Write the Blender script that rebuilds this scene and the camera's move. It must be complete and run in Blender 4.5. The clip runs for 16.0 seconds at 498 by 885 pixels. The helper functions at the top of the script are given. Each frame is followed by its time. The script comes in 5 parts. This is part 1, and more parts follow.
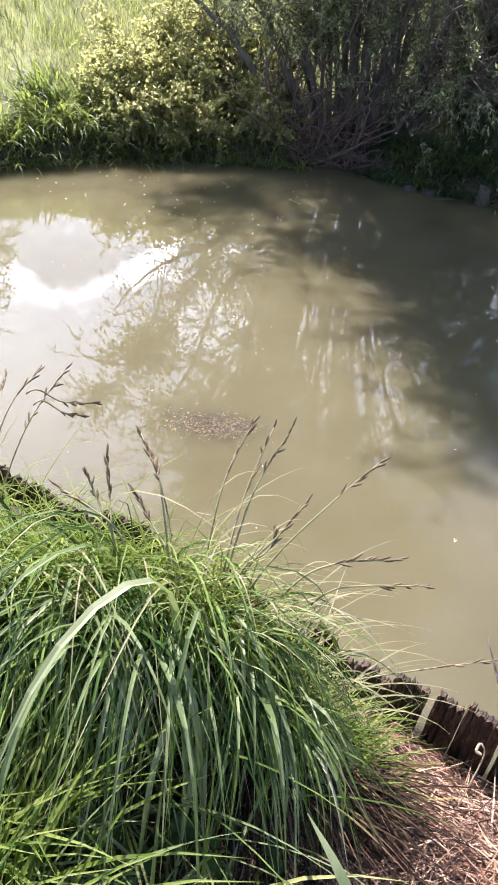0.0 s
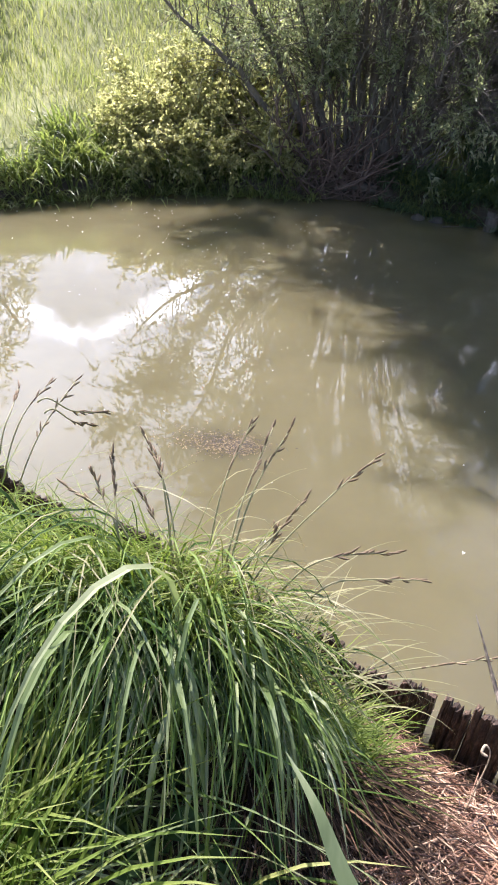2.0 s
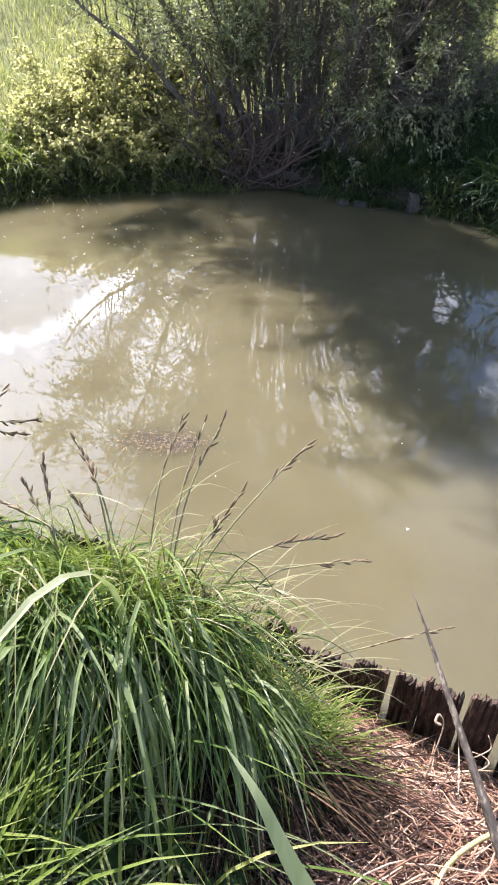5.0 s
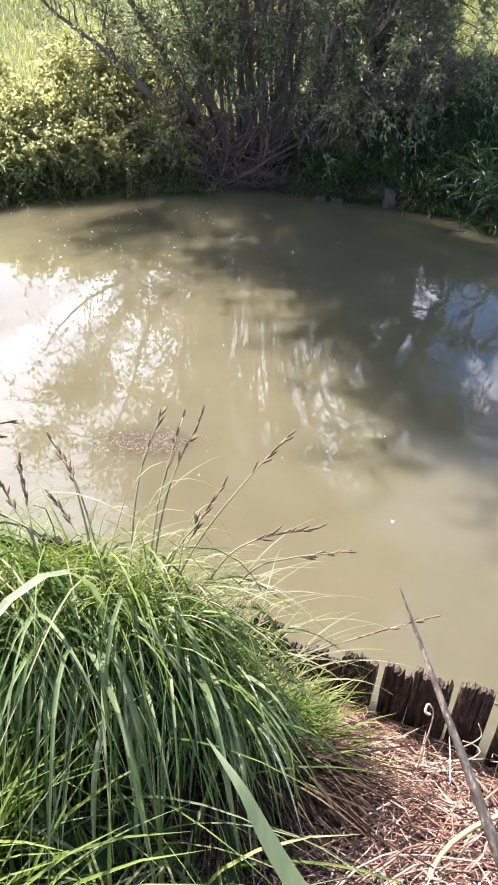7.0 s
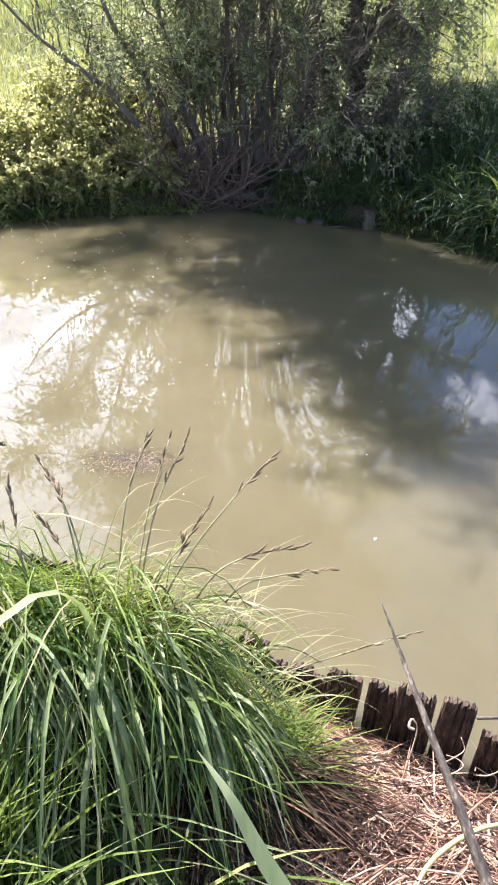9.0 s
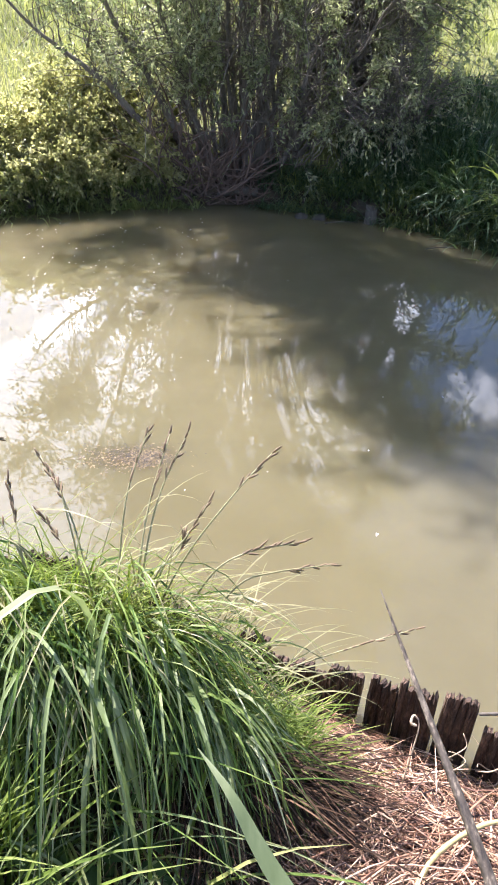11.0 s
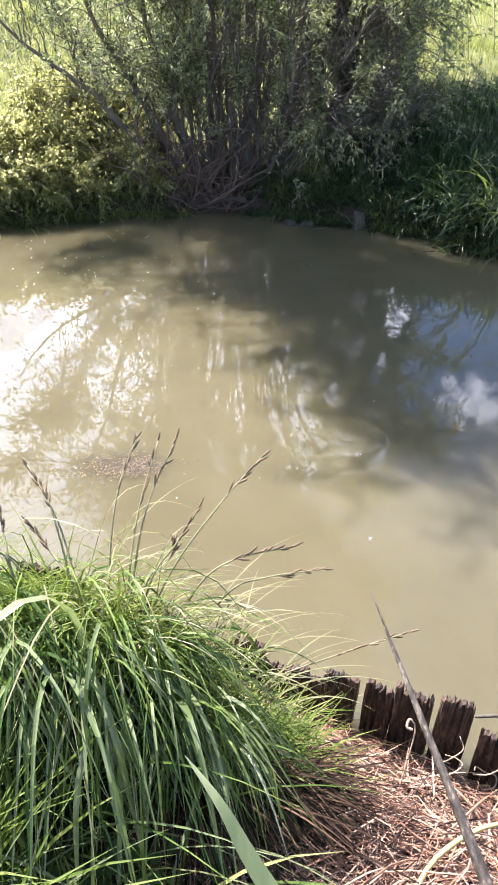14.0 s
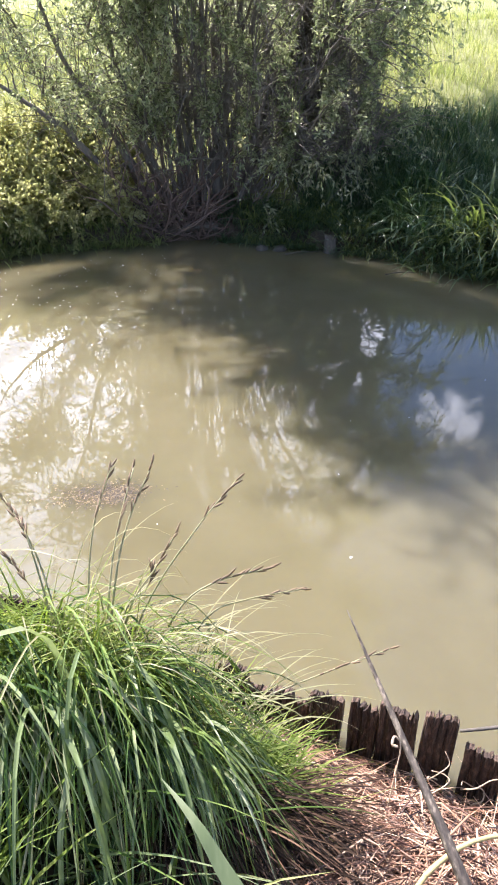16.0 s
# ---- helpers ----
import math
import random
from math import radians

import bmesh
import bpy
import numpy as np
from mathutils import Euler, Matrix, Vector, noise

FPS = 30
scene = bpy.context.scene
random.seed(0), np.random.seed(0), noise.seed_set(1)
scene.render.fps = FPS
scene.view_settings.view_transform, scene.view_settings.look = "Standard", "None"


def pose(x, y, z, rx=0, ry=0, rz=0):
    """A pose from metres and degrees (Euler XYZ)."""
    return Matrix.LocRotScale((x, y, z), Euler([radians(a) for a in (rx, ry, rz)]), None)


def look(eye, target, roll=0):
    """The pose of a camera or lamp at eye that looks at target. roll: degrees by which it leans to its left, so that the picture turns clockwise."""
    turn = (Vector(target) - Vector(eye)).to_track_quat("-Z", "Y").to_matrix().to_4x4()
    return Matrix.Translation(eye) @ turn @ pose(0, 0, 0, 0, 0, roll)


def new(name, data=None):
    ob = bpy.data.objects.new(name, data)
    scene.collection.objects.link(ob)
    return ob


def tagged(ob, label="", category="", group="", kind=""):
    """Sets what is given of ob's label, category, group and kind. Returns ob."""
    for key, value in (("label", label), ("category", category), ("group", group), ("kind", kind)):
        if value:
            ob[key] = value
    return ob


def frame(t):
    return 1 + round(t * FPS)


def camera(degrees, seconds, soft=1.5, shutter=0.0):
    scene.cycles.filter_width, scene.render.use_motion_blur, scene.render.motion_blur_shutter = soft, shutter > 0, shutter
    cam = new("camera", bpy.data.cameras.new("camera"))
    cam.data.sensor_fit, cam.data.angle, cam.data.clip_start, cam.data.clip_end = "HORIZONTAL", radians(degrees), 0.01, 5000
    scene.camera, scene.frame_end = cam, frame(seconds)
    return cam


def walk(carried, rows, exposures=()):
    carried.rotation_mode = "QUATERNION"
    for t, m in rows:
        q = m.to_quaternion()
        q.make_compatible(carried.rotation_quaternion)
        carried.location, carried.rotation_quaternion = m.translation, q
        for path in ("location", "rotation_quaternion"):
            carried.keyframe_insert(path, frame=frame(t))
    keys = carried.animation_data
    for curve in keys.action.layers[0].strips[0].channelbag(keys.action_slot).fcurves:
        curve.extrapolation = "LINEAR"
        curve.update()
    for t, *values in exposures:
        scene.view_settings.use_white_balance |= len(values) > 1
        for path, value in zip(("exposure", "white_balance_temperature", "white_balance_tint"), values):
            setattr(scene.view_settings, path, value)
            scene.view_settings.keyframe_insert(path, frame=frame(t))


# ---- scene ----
cam = camera(38.8, 16.0, soft=1.8)
PATH = [
    (0, (0.072, -0.109, 2.08), (0.066, 1.497, 0.888), 6.5),
    (0.5, (0.109, -0.144, 2.055), (0.071, 1.463, 0.865), 5.6),
    (1, (0.12, -0.186, 2.052), (0.018, 1.438, 0.889), 3.8),
    (1.5, (0.131, -0.198, 2.053), (0.071, 1.451, 0.924), 4.5),
    (2, (0.125, -0.2, 2.051), (0.057, 1.457, 0.932), 4.7),
    (2.5, (0.117, -0.204, 2.054), (0.023, 1.45, 0.934), 4.5),
    (3, (0.129, -0.201, 2.054), (0.066, 1.447, 0.922), 4.2),
    (3.5, (0.139, -0.195, 2.042), (0.171, 1.447, 0.9), 3.9),
    (4, (0.158, -0.189, 2.05), (0.196, 1.456, 0.913), 3.4),
    (4.5, (0.161, -0.19, 2.052), (0.224, 1.456, 0.919), 3.1),
    (6.8, (0.162, -0.222, 2.071), (0.268, 1.443, 0.967), 2.3),
    (7, (0.176, -0.193, 2.031), (0.297, 1.457, 0.908), 1.9),
    (7.5, (0.185, -0.204, 2.046), (0.427, 1.448, 0.944), 2.5),
    (8, (0.177, -0.218, 2.057), (0.361, 1.448, 0.967), 2.5),
    (8.5, (0.166, -0.221, 2.057), (0.329, 1.449, 0.969), 2.7),
    (9, (0.169, -0.222, 2.059), (0.338, 1.453, 0.979), 2.4),
    (11.5, (0.172, -0.213, 2.049), (0.334, 1.455, 0.957), 2.2),
    (12, (0.18, -0.218, 2.052), (0.345, 1.449, 0.958), 1.9),
    (12.5, (0.182, -0.218, 2.051), (0.354, 1.46, 0.976), 1.6),
    (13, (0.186, -0.219, 2.049), (0.381, 1.467, 0.992), 1.3),
    (13.5, (0.183, -0.22, 2.048), (0.371, 1.464, 0.985), 1.4),
    (14, (0.184, -0.212, 2.041), (0.366, 1.468, 0.97), 1.5),
    (14.5, (0.187, -0.219, 2.042), (0.39, 1.459, 0.972), 2.4),
    (15, (0.177, -0.228, 2.051), (0.364, 1.444, 0.971), 1.7),
    (15.5, (0.187, -0.233, 2.058), (0.351, 1.461, 1.009), 0.7),
    (16, (0.201, -0.232, 2.052), (0.437, 1.476, 1.039), 0.3),
]
walk(cam, [(t, look(eye, target, roll)) for t, eye, target, roll in PATH], ((0.0, 1.39, 6050, 22.5), (3.0, 1.29, 6050, 22.5), (8.0, 1.68, 6050, 22.5), (16.0, 1.7, 6050, 22.5)))

# ---- world and sun ----
SUN_AZ, SUN_EL = -35.0, 54.0          # degrees from +y towards +x, and above the horizon
world = bpy.data.worlds.new("sky")
scene.world = world
world.use_nodes = True
wn, wl = world.node_tree.nodes, world.node_tree.links
wn.clear()
w_out = wn.new("ShaderNodeOutputWorld")
w_bg = wn.new("ShaderNodeBackground")
w_sky = wn.new("ShaderNodeTexSky")
w_sky.sky_type, w_sky.sun_disc = "NISHITA", False
w_sky.sun_elevation, w_sky.sun_rotation = radians(SUN_EL), radians(SUN_AZ)
w_sky.air_density, w_sky.dust_density, w_sky.ozone_density = 1.0, 0.4, 2.0
w_co = wn.new("ShaderNodeTexCoord")


def w_math(op, a, b=None, clamp=False):
    n = wn.new("ShaderNodeMath")
    n.operation, n.use_clamp = op, clamp
    for i, v in enumerate((a, b)):
        if v is None:
            continue
        if isinstance(v, (int, float)):
            n.inputs[i].default_value = v
        else:
            wl.new(v, n.inputs[i])
    return n.outputs[0]


def sky_dir(az, el):
    a, e = radians(az), radians(el)
    return (math.sin(a) * math.cos(e), math.cos(a) * math.cos(e), math.sin(e))


def cloud_mass(az, el, size):
    """1 in the middle of a cloud bank, falling to 0 at size degrees from it."""
    d = wn.new("ShaderNodeVectorMath")
    d.operation = "DOT_PRODUCT"
    wl.new(w_co.outputs["Generated"], d.inputs[0])
    d.inputs[1].default_value = sky_dir(az, el)
    m = wn.new("ShaderNodeMapRange")
    m.inputs["From Min"].default_value, m.inputs["From Max"].default_value = math.cos(radians(size)), math.cos(radians(size * 0.15))
    wl.new(d.outputs["Value"], m.inputs["Value"])
    return m.outputs["Result"]


w_noise = wn.new("ShaderNodeTexNoise")
w_noise.inputs["Scale"].default_value, w_noise.inputs["Detail"].default_value = 11.0, 8.0
w_noise.inputs["Roughness"].default_value, w_noise.inputs["Distortion"].default_value = 0.6, 0.4
wl.new(w_co.outputs["Generated"], w_noise.inputs["Vector"])
masses = None
# the last four banks are added out of view, as fill light
for az, el, size in ((0, 27, 10), (9, 23, 10), (12, 31, 8), (15, 23, 5), (75, 35, 14), (-80, 40, 15), (150, 45, 18), (-140, 30, 14)):
    c = cloud_mass(az, el, size)
    masses = c if masses is None else w_math("MAXIMUM", masses, c)
masses = w_math("MAXIMUM", masses, w_math("MULTIPLY", cloud_mass(25.6, 26.8, 3.0), 0.85))
w_fine = wn.new("ShaderNodeTexNoise")
w_fine.inputs["Scale"].default_value, w_fine.inputs["Detail"].default_value = 30.0, 5.0
wl.new(w_co.outputs["Generated"], w_fine.inputs["Vector"])
w_lump = w_math("ADD", w_math("MULTIPLY", w_math("SUBTRACT", w_noise.outputs["Fac"], 0.5), 1.6), w_math("MULTIPLY", w_math("SUBTRACT", w_fine.outputs["Fac"], 0.5), 1.3))
w_gate = w_math("MULTIPLY", masses, 3.0, True)
w_cov = w_math("ADD", w_math("MULTIPLY", masses, 0.55), w_math("MULTIPLY", w_lump, w_gate))
w_ramp = wn.new("ShaderNodeMapRange")
w_ramp.interpolation_type = "SMOOTHSTEP"
w_ramp.inputs["From Min"].default_value, w_ramp.inputs["From Max"].default_value = 0.04, 0.55
wl.new(w_cov, w_ramp.inputs["Value"])
# clouds scatter forwards: brighter towards the sun
w_glow = w_math("ADD", 15.0, w_math("MULTIPLY", cloud_mass(-14, 28, 46), 29.0))
# and greyer where they are thick
w_thick = wn.new("ShaderNodeMapRange")
w_thick.interpolation_type = "SMOOTHSTEP"
for key, value in (("From Min", 0.4), ("From Max", 0.75), ("To Min", 1.0), ("To Max", 0.5)):
    w_thick.inputs[key].default_value = value
wl.new(w_cov, w_thick.inputs["Value"])
w_glow = w_math("MULTIPLY", w_glow, w_thick.outputs["Result"])
w_cloud = wn.new("ShaderNodeVectorMath")
w_cloud.operation = "SCALE"
w_cloud.inputs[0].default_value = (0.89, 0.94, 1.0)
w_mix = wn.new("ShaderNodeMix")
w_mix.data_type = "RGBA"
# thin high haze without edges
w_veil = w_math("MULTIPLY", w_math("MAXIMUM", cloud_mass(-4, 54, 26), w_math("MULTIPLY", w_math("MAXIMUM", w_math("MULTIPLY", cloud_mass(-25, 34, 22), 3.4), w_math("MULTIPLY", cloud_mass(30, 46, 17), 0.4)), 0.8)), 0.34)
# a cumulus bank low towards the sun, with a silver lining along its top
w_xyz = wn.new("ShaderNodeSeparateXYZ")
wl.new(w_co.outputs["Generated"], w_xyz.inputs[0])
w_az = w_math("MULTIPLY", w_math("ARCTAN2", w_xyz.outputs["X"], w_xyz.outputs["Y"]), 57.29578)
w_el = w_math("MULTIPLY", w_math("ARCSINE", w_xyz.outputs["Z"]), 57.29578)
w_top = wn.new("ShaderNodeFloatCurve")
wl.new(w_math("MULTIPLY", w_math("ADD", w_az, 70.0), 1 / 80.0), w_top.inputs["Value"])
crest_line = w_top.mapping.curves[0]
crest_line.points[0].location, crest_line.points[1].location = (0.0, 0.30), (1.0, 0.18)
for az, el in ((-45, 30.0), (-30, 25.0), (-22, 25.2), (-17, 27.6), (-13.5, 25.6), (-9.4, 23.8), (-6, 20.0)):
    crest_line.points.new((az + 70.0) / 80.0, el / 60.0)
w_top.mapping.update()
w_ragged = w_math("ADD", w_math("MULTIPLY", w_math("SUBTRACT", w_noise.outputs["Fac"], 0.5), 7.0), w_math("MULTIPLY", w_math("SUBTRACT", w_fine.outputs["Fac"], 0.5), 3.0))
w_depth = w_math("ADD", w_math("SUBTRACT", w_math("MULTIPLY", w_top.outputs["Value"], 60.0), w_el), w_ragged)


def w_step(v, a, b, to_a=0.0, to_b=1.0):
    n = wn.new("ShaderNodeMapRange")
    n.interpolation_type = "SMOOTHSTEP"
    for key, value in (("From Min", a), ("From Max", b), ("To Min", to_a), ("To Max", to_b)):
        n.inputs[key].default_value = value
    wl.new(v, n.inputs["Value"])
    return n.outputs["Result"]


w_bank = w_math("MULTIPLY", w_step(w_depth, -0.15, 0.9), w_step(w_az, -3.0, 3.0, 1.0, 0.0))
w_bank = w_math("MULTIPLY", w_bank, w_step(w_az, -70.0, -55.0))
w_lining = w_math("ADD", w_step(w_depth, 0.7, 2.6, 66.0, 21.0), w_step(w_noise.outputs["Fac"], 0.54, 0.66, 0.0, 14.0))
w_shine = w_math("ADD", w_math("MULTIPLY", w_glow, w_math("SUBTRACT", 1.0, w_bank)), w_math("MULTIPLY", w_lining, w_bank))
wl.new(w_shine, w_cloud.inputs["Scale"])
wl.new(w_math("MAXIMUM", w_math("MAXIMUM", w_ramp.outputs["Result"], w_bank), w_veil), w_mix.inputs["Factor"])
w_blue = wn.new("ShaderNodeVectorMath")
w_blue.operation = "SCALE"
w_blue.inputs["Scale"].default_value = 1.25
wl.new(w_sky.outputs["Color"], w_blue.inputs[0])
wl.new(w_blue.outputs["Vector"], w_mix.inputs["A"])
wl.new(w_cloud.outputs["Vector"], w_mix.inputs["B"])
wl.new(w_mix.outputs["Result"], w_bg.inputs["Color"])
w_bg.inputs["Strength"].default_value = 0.068
wl.new(w_bg.outputs["Background"], w_out.inputs["Surface"])

sun = new("sun", bpy.data.lights.new("sun", "SUN"))
sun.data.energy, sun.data.angle, sun.data.color = 5.3, radians(0.55), (1.0, 0.95, 0.87)
sun.matrix_world = look(Vector(sky_dir(SUN_AZ, SUN_EL)) * 60, (0, 0, 0))


# ---- materials ----
def material(name):
    m = bpy.data.materials.new(name)
    m.use_nodes = True
    nt = m.node_tree
    return m, nt.nodes, nt.links, nt.nodes["Principled BSDF"], nt.nodes["Material Output"]


def ramp(nodes, *stops):
    r = nodes.new("ShaderNodeValToRGB")
    while len(r.color_ramp.elements) < len(stops):
        r.color_ramp.elements.new(0.5)
    for e, (p, c) in zip(r.color_ramp.elements, stops):
        e.position, e.color = p, (*c, 1)
    return r


def noise_tex(nodes, links, scale, detail=4, rough=0.6, stretch=None):
    co = nodes.new("ShaderNodeTexCoord")
    n = nodes.new("ShaderNodeTexNoise")
    n.inputs["Scale"].default_value, n.inputs["Detail"].default_value, n.inputs["Roughness"].default_value = scale, detail, rough
    if stretch:
        mp = nodes.new("ShaderNodeMapping")
        mp.inputs["Scale"].default_value = stretch
        links.new(co.outputs["Object"], mp.inputs["Vector"])
        links.new(mp.outputs["Vector"], n.inputs["Vector"])
    else:
        links.new(co.outputs["Object"], n.inputs["Vector"])
    return n.outputs["Fac"]


def bump(nodes, links, height, strength, distance=0.01):
    b = nodes.new("ShaderNodeBump")
    b.inputs["Strength"].default_value, b.inputs["Distance"].default_value = strength, distance
    links.new(height, b.inputs["Height"])
    return b.outputs["Normal"]


def foliage(name, stops, through_light, rough=0.45, patch=3.0, through_tint=(1.15, 1.2, 0.55), gloss=0.5):
    """Leaf or blade: colour by piece and by patch, gloss, and light that shines through it."""
    m, nodes, links, bsdf, out = material(name)
    geo = nodes.new("ShaderNodeNewGeometry")
    n = noise_tex(nodes, links, patch, 3)
    mixf = nodes.new("ShaderNodeMath")
    mixf.operation = "MULTIPLY_ADD"
    links.new(geo.outputs["Random Per Island"], mixf.inputs[0])
    mixf.inputs[1].default_value = 0.6
    sub = nodes.new("ShaderNodeMath")
    sub.operation = "MULTIPLY_ADD"
    links.new(n, sub.inputs[0])
    sub.inputs[1].default_value, sub.inputs[2].default_value = 1.2, -0.4
    links.new(sub.outputs[0], mixf.inputs[2])
    r = ramp(nodes, *stops)
    links.new(mixf.outputs[0], r.inputs["Fac"])
    links.new(r.outputs["Color"], bsdf.inputs["Base Color"])
    bsdf.inputs["Roughness"].default_value = rough
    bsdf.inputs["Specular IOR Level"].default_value = gloss
    tr = nodes.new("ShaderNodeBsdfTranslucent")
    tint = nodes.new("ShaderNodeMix")
    tint.data_type, tint.blend_type = "RGBA", "MULTIPLY"
    tint.inputs["Factor"].default_value = 1.0
    links.new(r.outputs["Color"], tint.inputs["A"])
    tint.inputs["B"].default_value = (*through_tint, 1)
    links.new(tint.outputs["Result"], tr.inputs["Color"])
    mx = nodes.new("ShaderNodeMixShader")
    mx.inputs["Fac"].default_value = through_light
    links.new(bsdf.outputs[0], mx.inputs[1])
    links.new(tr.outputs[0], mx.inputs[2])
    links.new(mx.outputs[0], out.inputs["Surface"])
    return m


def rough_stuff(name, scale, stops, rough=0.85, bump_strength=0.5, stretch=None, fine=6.0, depth=0.01, island=0.0):
    """Earth, bark, wood: two scales of noise in colour and relief."""
    m, nodes, links, bsdf, out = material(name)
    a = noise_tex(nodes, links, scale, 5, 0.65, stretch)
    b = noise_tex(nodes, links, scale * fine, 4, 0.6, stretch)
    mx = nodes.new("ShaderNodeMix")
    mx.inputs["Factor"].default_value = 0.45
    links.new(a, mx.inputs["A"])
    links.new(b, mx.inputs["B"])
    fac = mx.outputs["Result"]
    if island:
        geo = nodes.new("ShaderNodeNewGeometry")
        im = nodes.new("ShaderNodeMix")
        im.inputs["Factor"].default_value = island
        links.new(fac, im.inputs["A"])
        links.new(geo.outputs["Random Per Island"], im.inputs["B"])
        fac = im.outputs["Result"]
    r = ramp(nodes, *stops)
    links.new(fac, r.inputs["Fac"])
    links.new(r.outputs["Color"], bsdf.inputs["Base Color"])
    bsdf.inputs["Roughness"].default_value = rough
    links.new(bump(nodes, links, mx.outputs["Result"], bump_strength, depth), bsdf.inputs["Normal"])
    return m


M_SOIL = rough_stuff("earth", 2.5, ((0.3, (0.025, 0.018, 0.011)), (0.55, (0.055, 0.04, 0.024)), (0.75, (0.10, 0.078, 0.045))), bump_strength=0.8, depth=0.02)
M_THATCH = rough_stuff("grass_thatch", 1.2, ((0.3, (0.12, 0.13, 0.04)), (0.55, (0.21, 0.22, 0.08)), (0.75, (0.3, 0.29, 0.12))), fine=14.0, depth=0.03)
M_BARK = rough_stuff("willow_bark", 9, ((0.3, (0.07, 0.06, 0.05)), (0.55, (0.17, 0.148, 0.122)), (0.8, (0.28, 0.25, 0.21))), stretch=(1, 1, 0.3), bump_strength=0.9)
M_TWIG = rough_stuff("dead_twigs", 12, ((0.3, (0.045, 0.028, 0.02)), (0.55, (0.12, 0.08, 0.06)), (0.85, (0.34, 0.26, 0.205))), island=0.5)
M_PILE = rough_stuff("wet_rotten_wood", 16, ((0.3, (0.014, 0.009, 0.006)), (0.48, (0.045, 0.026, 0.016)), (0.7, (0.24, 0.15, 0.095))), rough=0.75, stretch=(1, 1, 0.4), bump_strength=1.0, depth=0.02)
M_GREYWOOD = rough_stuff("weathered_wood", 10, ((0.3, (0.045, 0.038, 0.03)), (0.55, (0.11, 0.095, 0.075)), (0.8, (0.22, 0.19, 0.15))), stretch=(1, 1, 0.2))
M_STONE = rough_stuff("stone", 14, ((0.3, (0.03, 0.027, 0.02)), (0.6, (0.065, 0.057, 0.043)), (0.8, (0.12, 0.11, 0.085))))
M_STRAW = rough_stuff("dry_straw", 6, ((0.14, (0.022, 0.010, 0.008)), (0.34, (0.1, 0.046, 0.029)), (0.59, (0.34, 0.18, 0.105)), (0.88, (0.72, 0.51, 0.34))), rough=0.5, bump_strength=0.2, island=0.8)
M_ROD = rough_stuff("mottled_rod", 40, ((0.35, (0.026, 0.02, 0.015)), (0.5, (0.08, 0.063, 0.046)), (0.63, (0.32, 0.26, 0.19))), rough=0.45, bump_strength=0.4, stretch=(1, 0.3, 0.6), depth=0.003)
M_DEADLEAF = rough_stuff("dead_blade", 7, ((0.15, (0.016, 0.009, 0.006)), (0.45, (0.042, 0.026, 0.016)), (0.7, (0.085, 0.05, 0.029)), (0.9, (0.18, 0.115, 0.07))), rough=0.7, bump_strength=0.2, island=0.75)
M_DEADLEAF.node_tree.nodes["Principled BSDF"].inputs["Specular IOR Level"].default_value = 0.12
M_PALE = rough_stuff("bleached_stem", 18, ((0.2, (0.3, 0.2, 0.12)), (0.5, (0.46, 0.35, 0.23)), (0.8, (0.62, 0.52, 0.38))), rough=0.55, bump_strength=0.3, island=0.3)
M_YELLOW = rough_stuff("yellow_dry_stem", 14, ((0.2, (0.3, 0.23, 0.08)), (0.5, (0.45, 0.37, 0.15)), (0.8, (0.56, 0.49, 0.25))), rough=0.5, bump_strength=0.3)
M_DOWN_GLINT = rough_stuff("white_down_and_glint", 30, ((0.3, (0.6, 0.6, 0.58)), (0.7, (0.85, 0.85, 0.82))), rough=0.9, bump_strength=0.1)
M_FLOAT = rough_stuff("floating_weed", 20, ((0.3, (0.02, 0.013, 0.006)), (0.5, (0.075, 0.05, 0.022)), (0.78, (0.27, 0.195, 0.085))), rough=0.6, island=0.5)

M_WILLOW = foliage("willow_leaf", ((0.0, (0.07, 0.10, 0.045)), (0.5, (0.31, 0.34, 0.21)), (1.0, (0.58, 0.58, 0.45))), 0.68, rough=0.28, patch=1.2, through_tint=(1.05, 1.1, 0.75))
M_BUSH = foliage("bush_leaf", ((0.0, (0.2, 0.23, 0.08)), (0.5, (0.48, 0.48, 0.23)), (1.0, (0.7, 0.67, 0.45))), 0.78, rough=0.35, patch=3.0, through_tint=(1.05, 1.05, 0.85))
M_SEDGE = foliage("sedge_blade", ((0.0, (0.008, 0.022, 0.004)), (0.42, (0.05, 0.098, 0.018)), (0.72, (0.2, 0.27, 0.07)), (1.0, (0.55, 0.56, 0.32))), 0.27, rough=0.3, patch=4.0, through_tint=(1.1, 1.15, 0.4), gloss=0.35)
M_BROAD = foliage("broad_sedge_blade", ((0.0, (0.06, 0.10, 0.03)), (0.5, (0.17, 0.22, 0.09)), (1.0, (0.42, 0.44, 0.27))), 0.3, rough=0.3, patch=4.0, through_tint=(1.0, 1.1, 0.65))
M_SEDGE_DRY = foliage("pale_blade", ((0.0, (0.12, 0.15, 0.06)), (0.5, (0.28, 0.27, 0.14)), (1.0, (0.5, 0.45, 0.28))), 0.3, rough=0.4, patch=4.0, through_tint=(1.1, 1.1, 0.8))
M_REED = foliage("reed_blade", ((0.0, (0.08, 0.12, 0.045)), (0.5, (0.21, 0.255, 0.105)), (1.0, (0.44, 0.45, 0.25))), 0.6, rough=0.35, patch=2.0)
# green blade with shade put into its colour, for the shaded places
M_SHADEREED = foliage("shade_darkened_green_blade", ((0.0, (0.02, 0.06, 0.022)), (0.5, (0.058, 0.105, 0.05)), (1.0, (0.21, 0.27, 0.15))), 0.38, rough=0.33, patch=2.0)
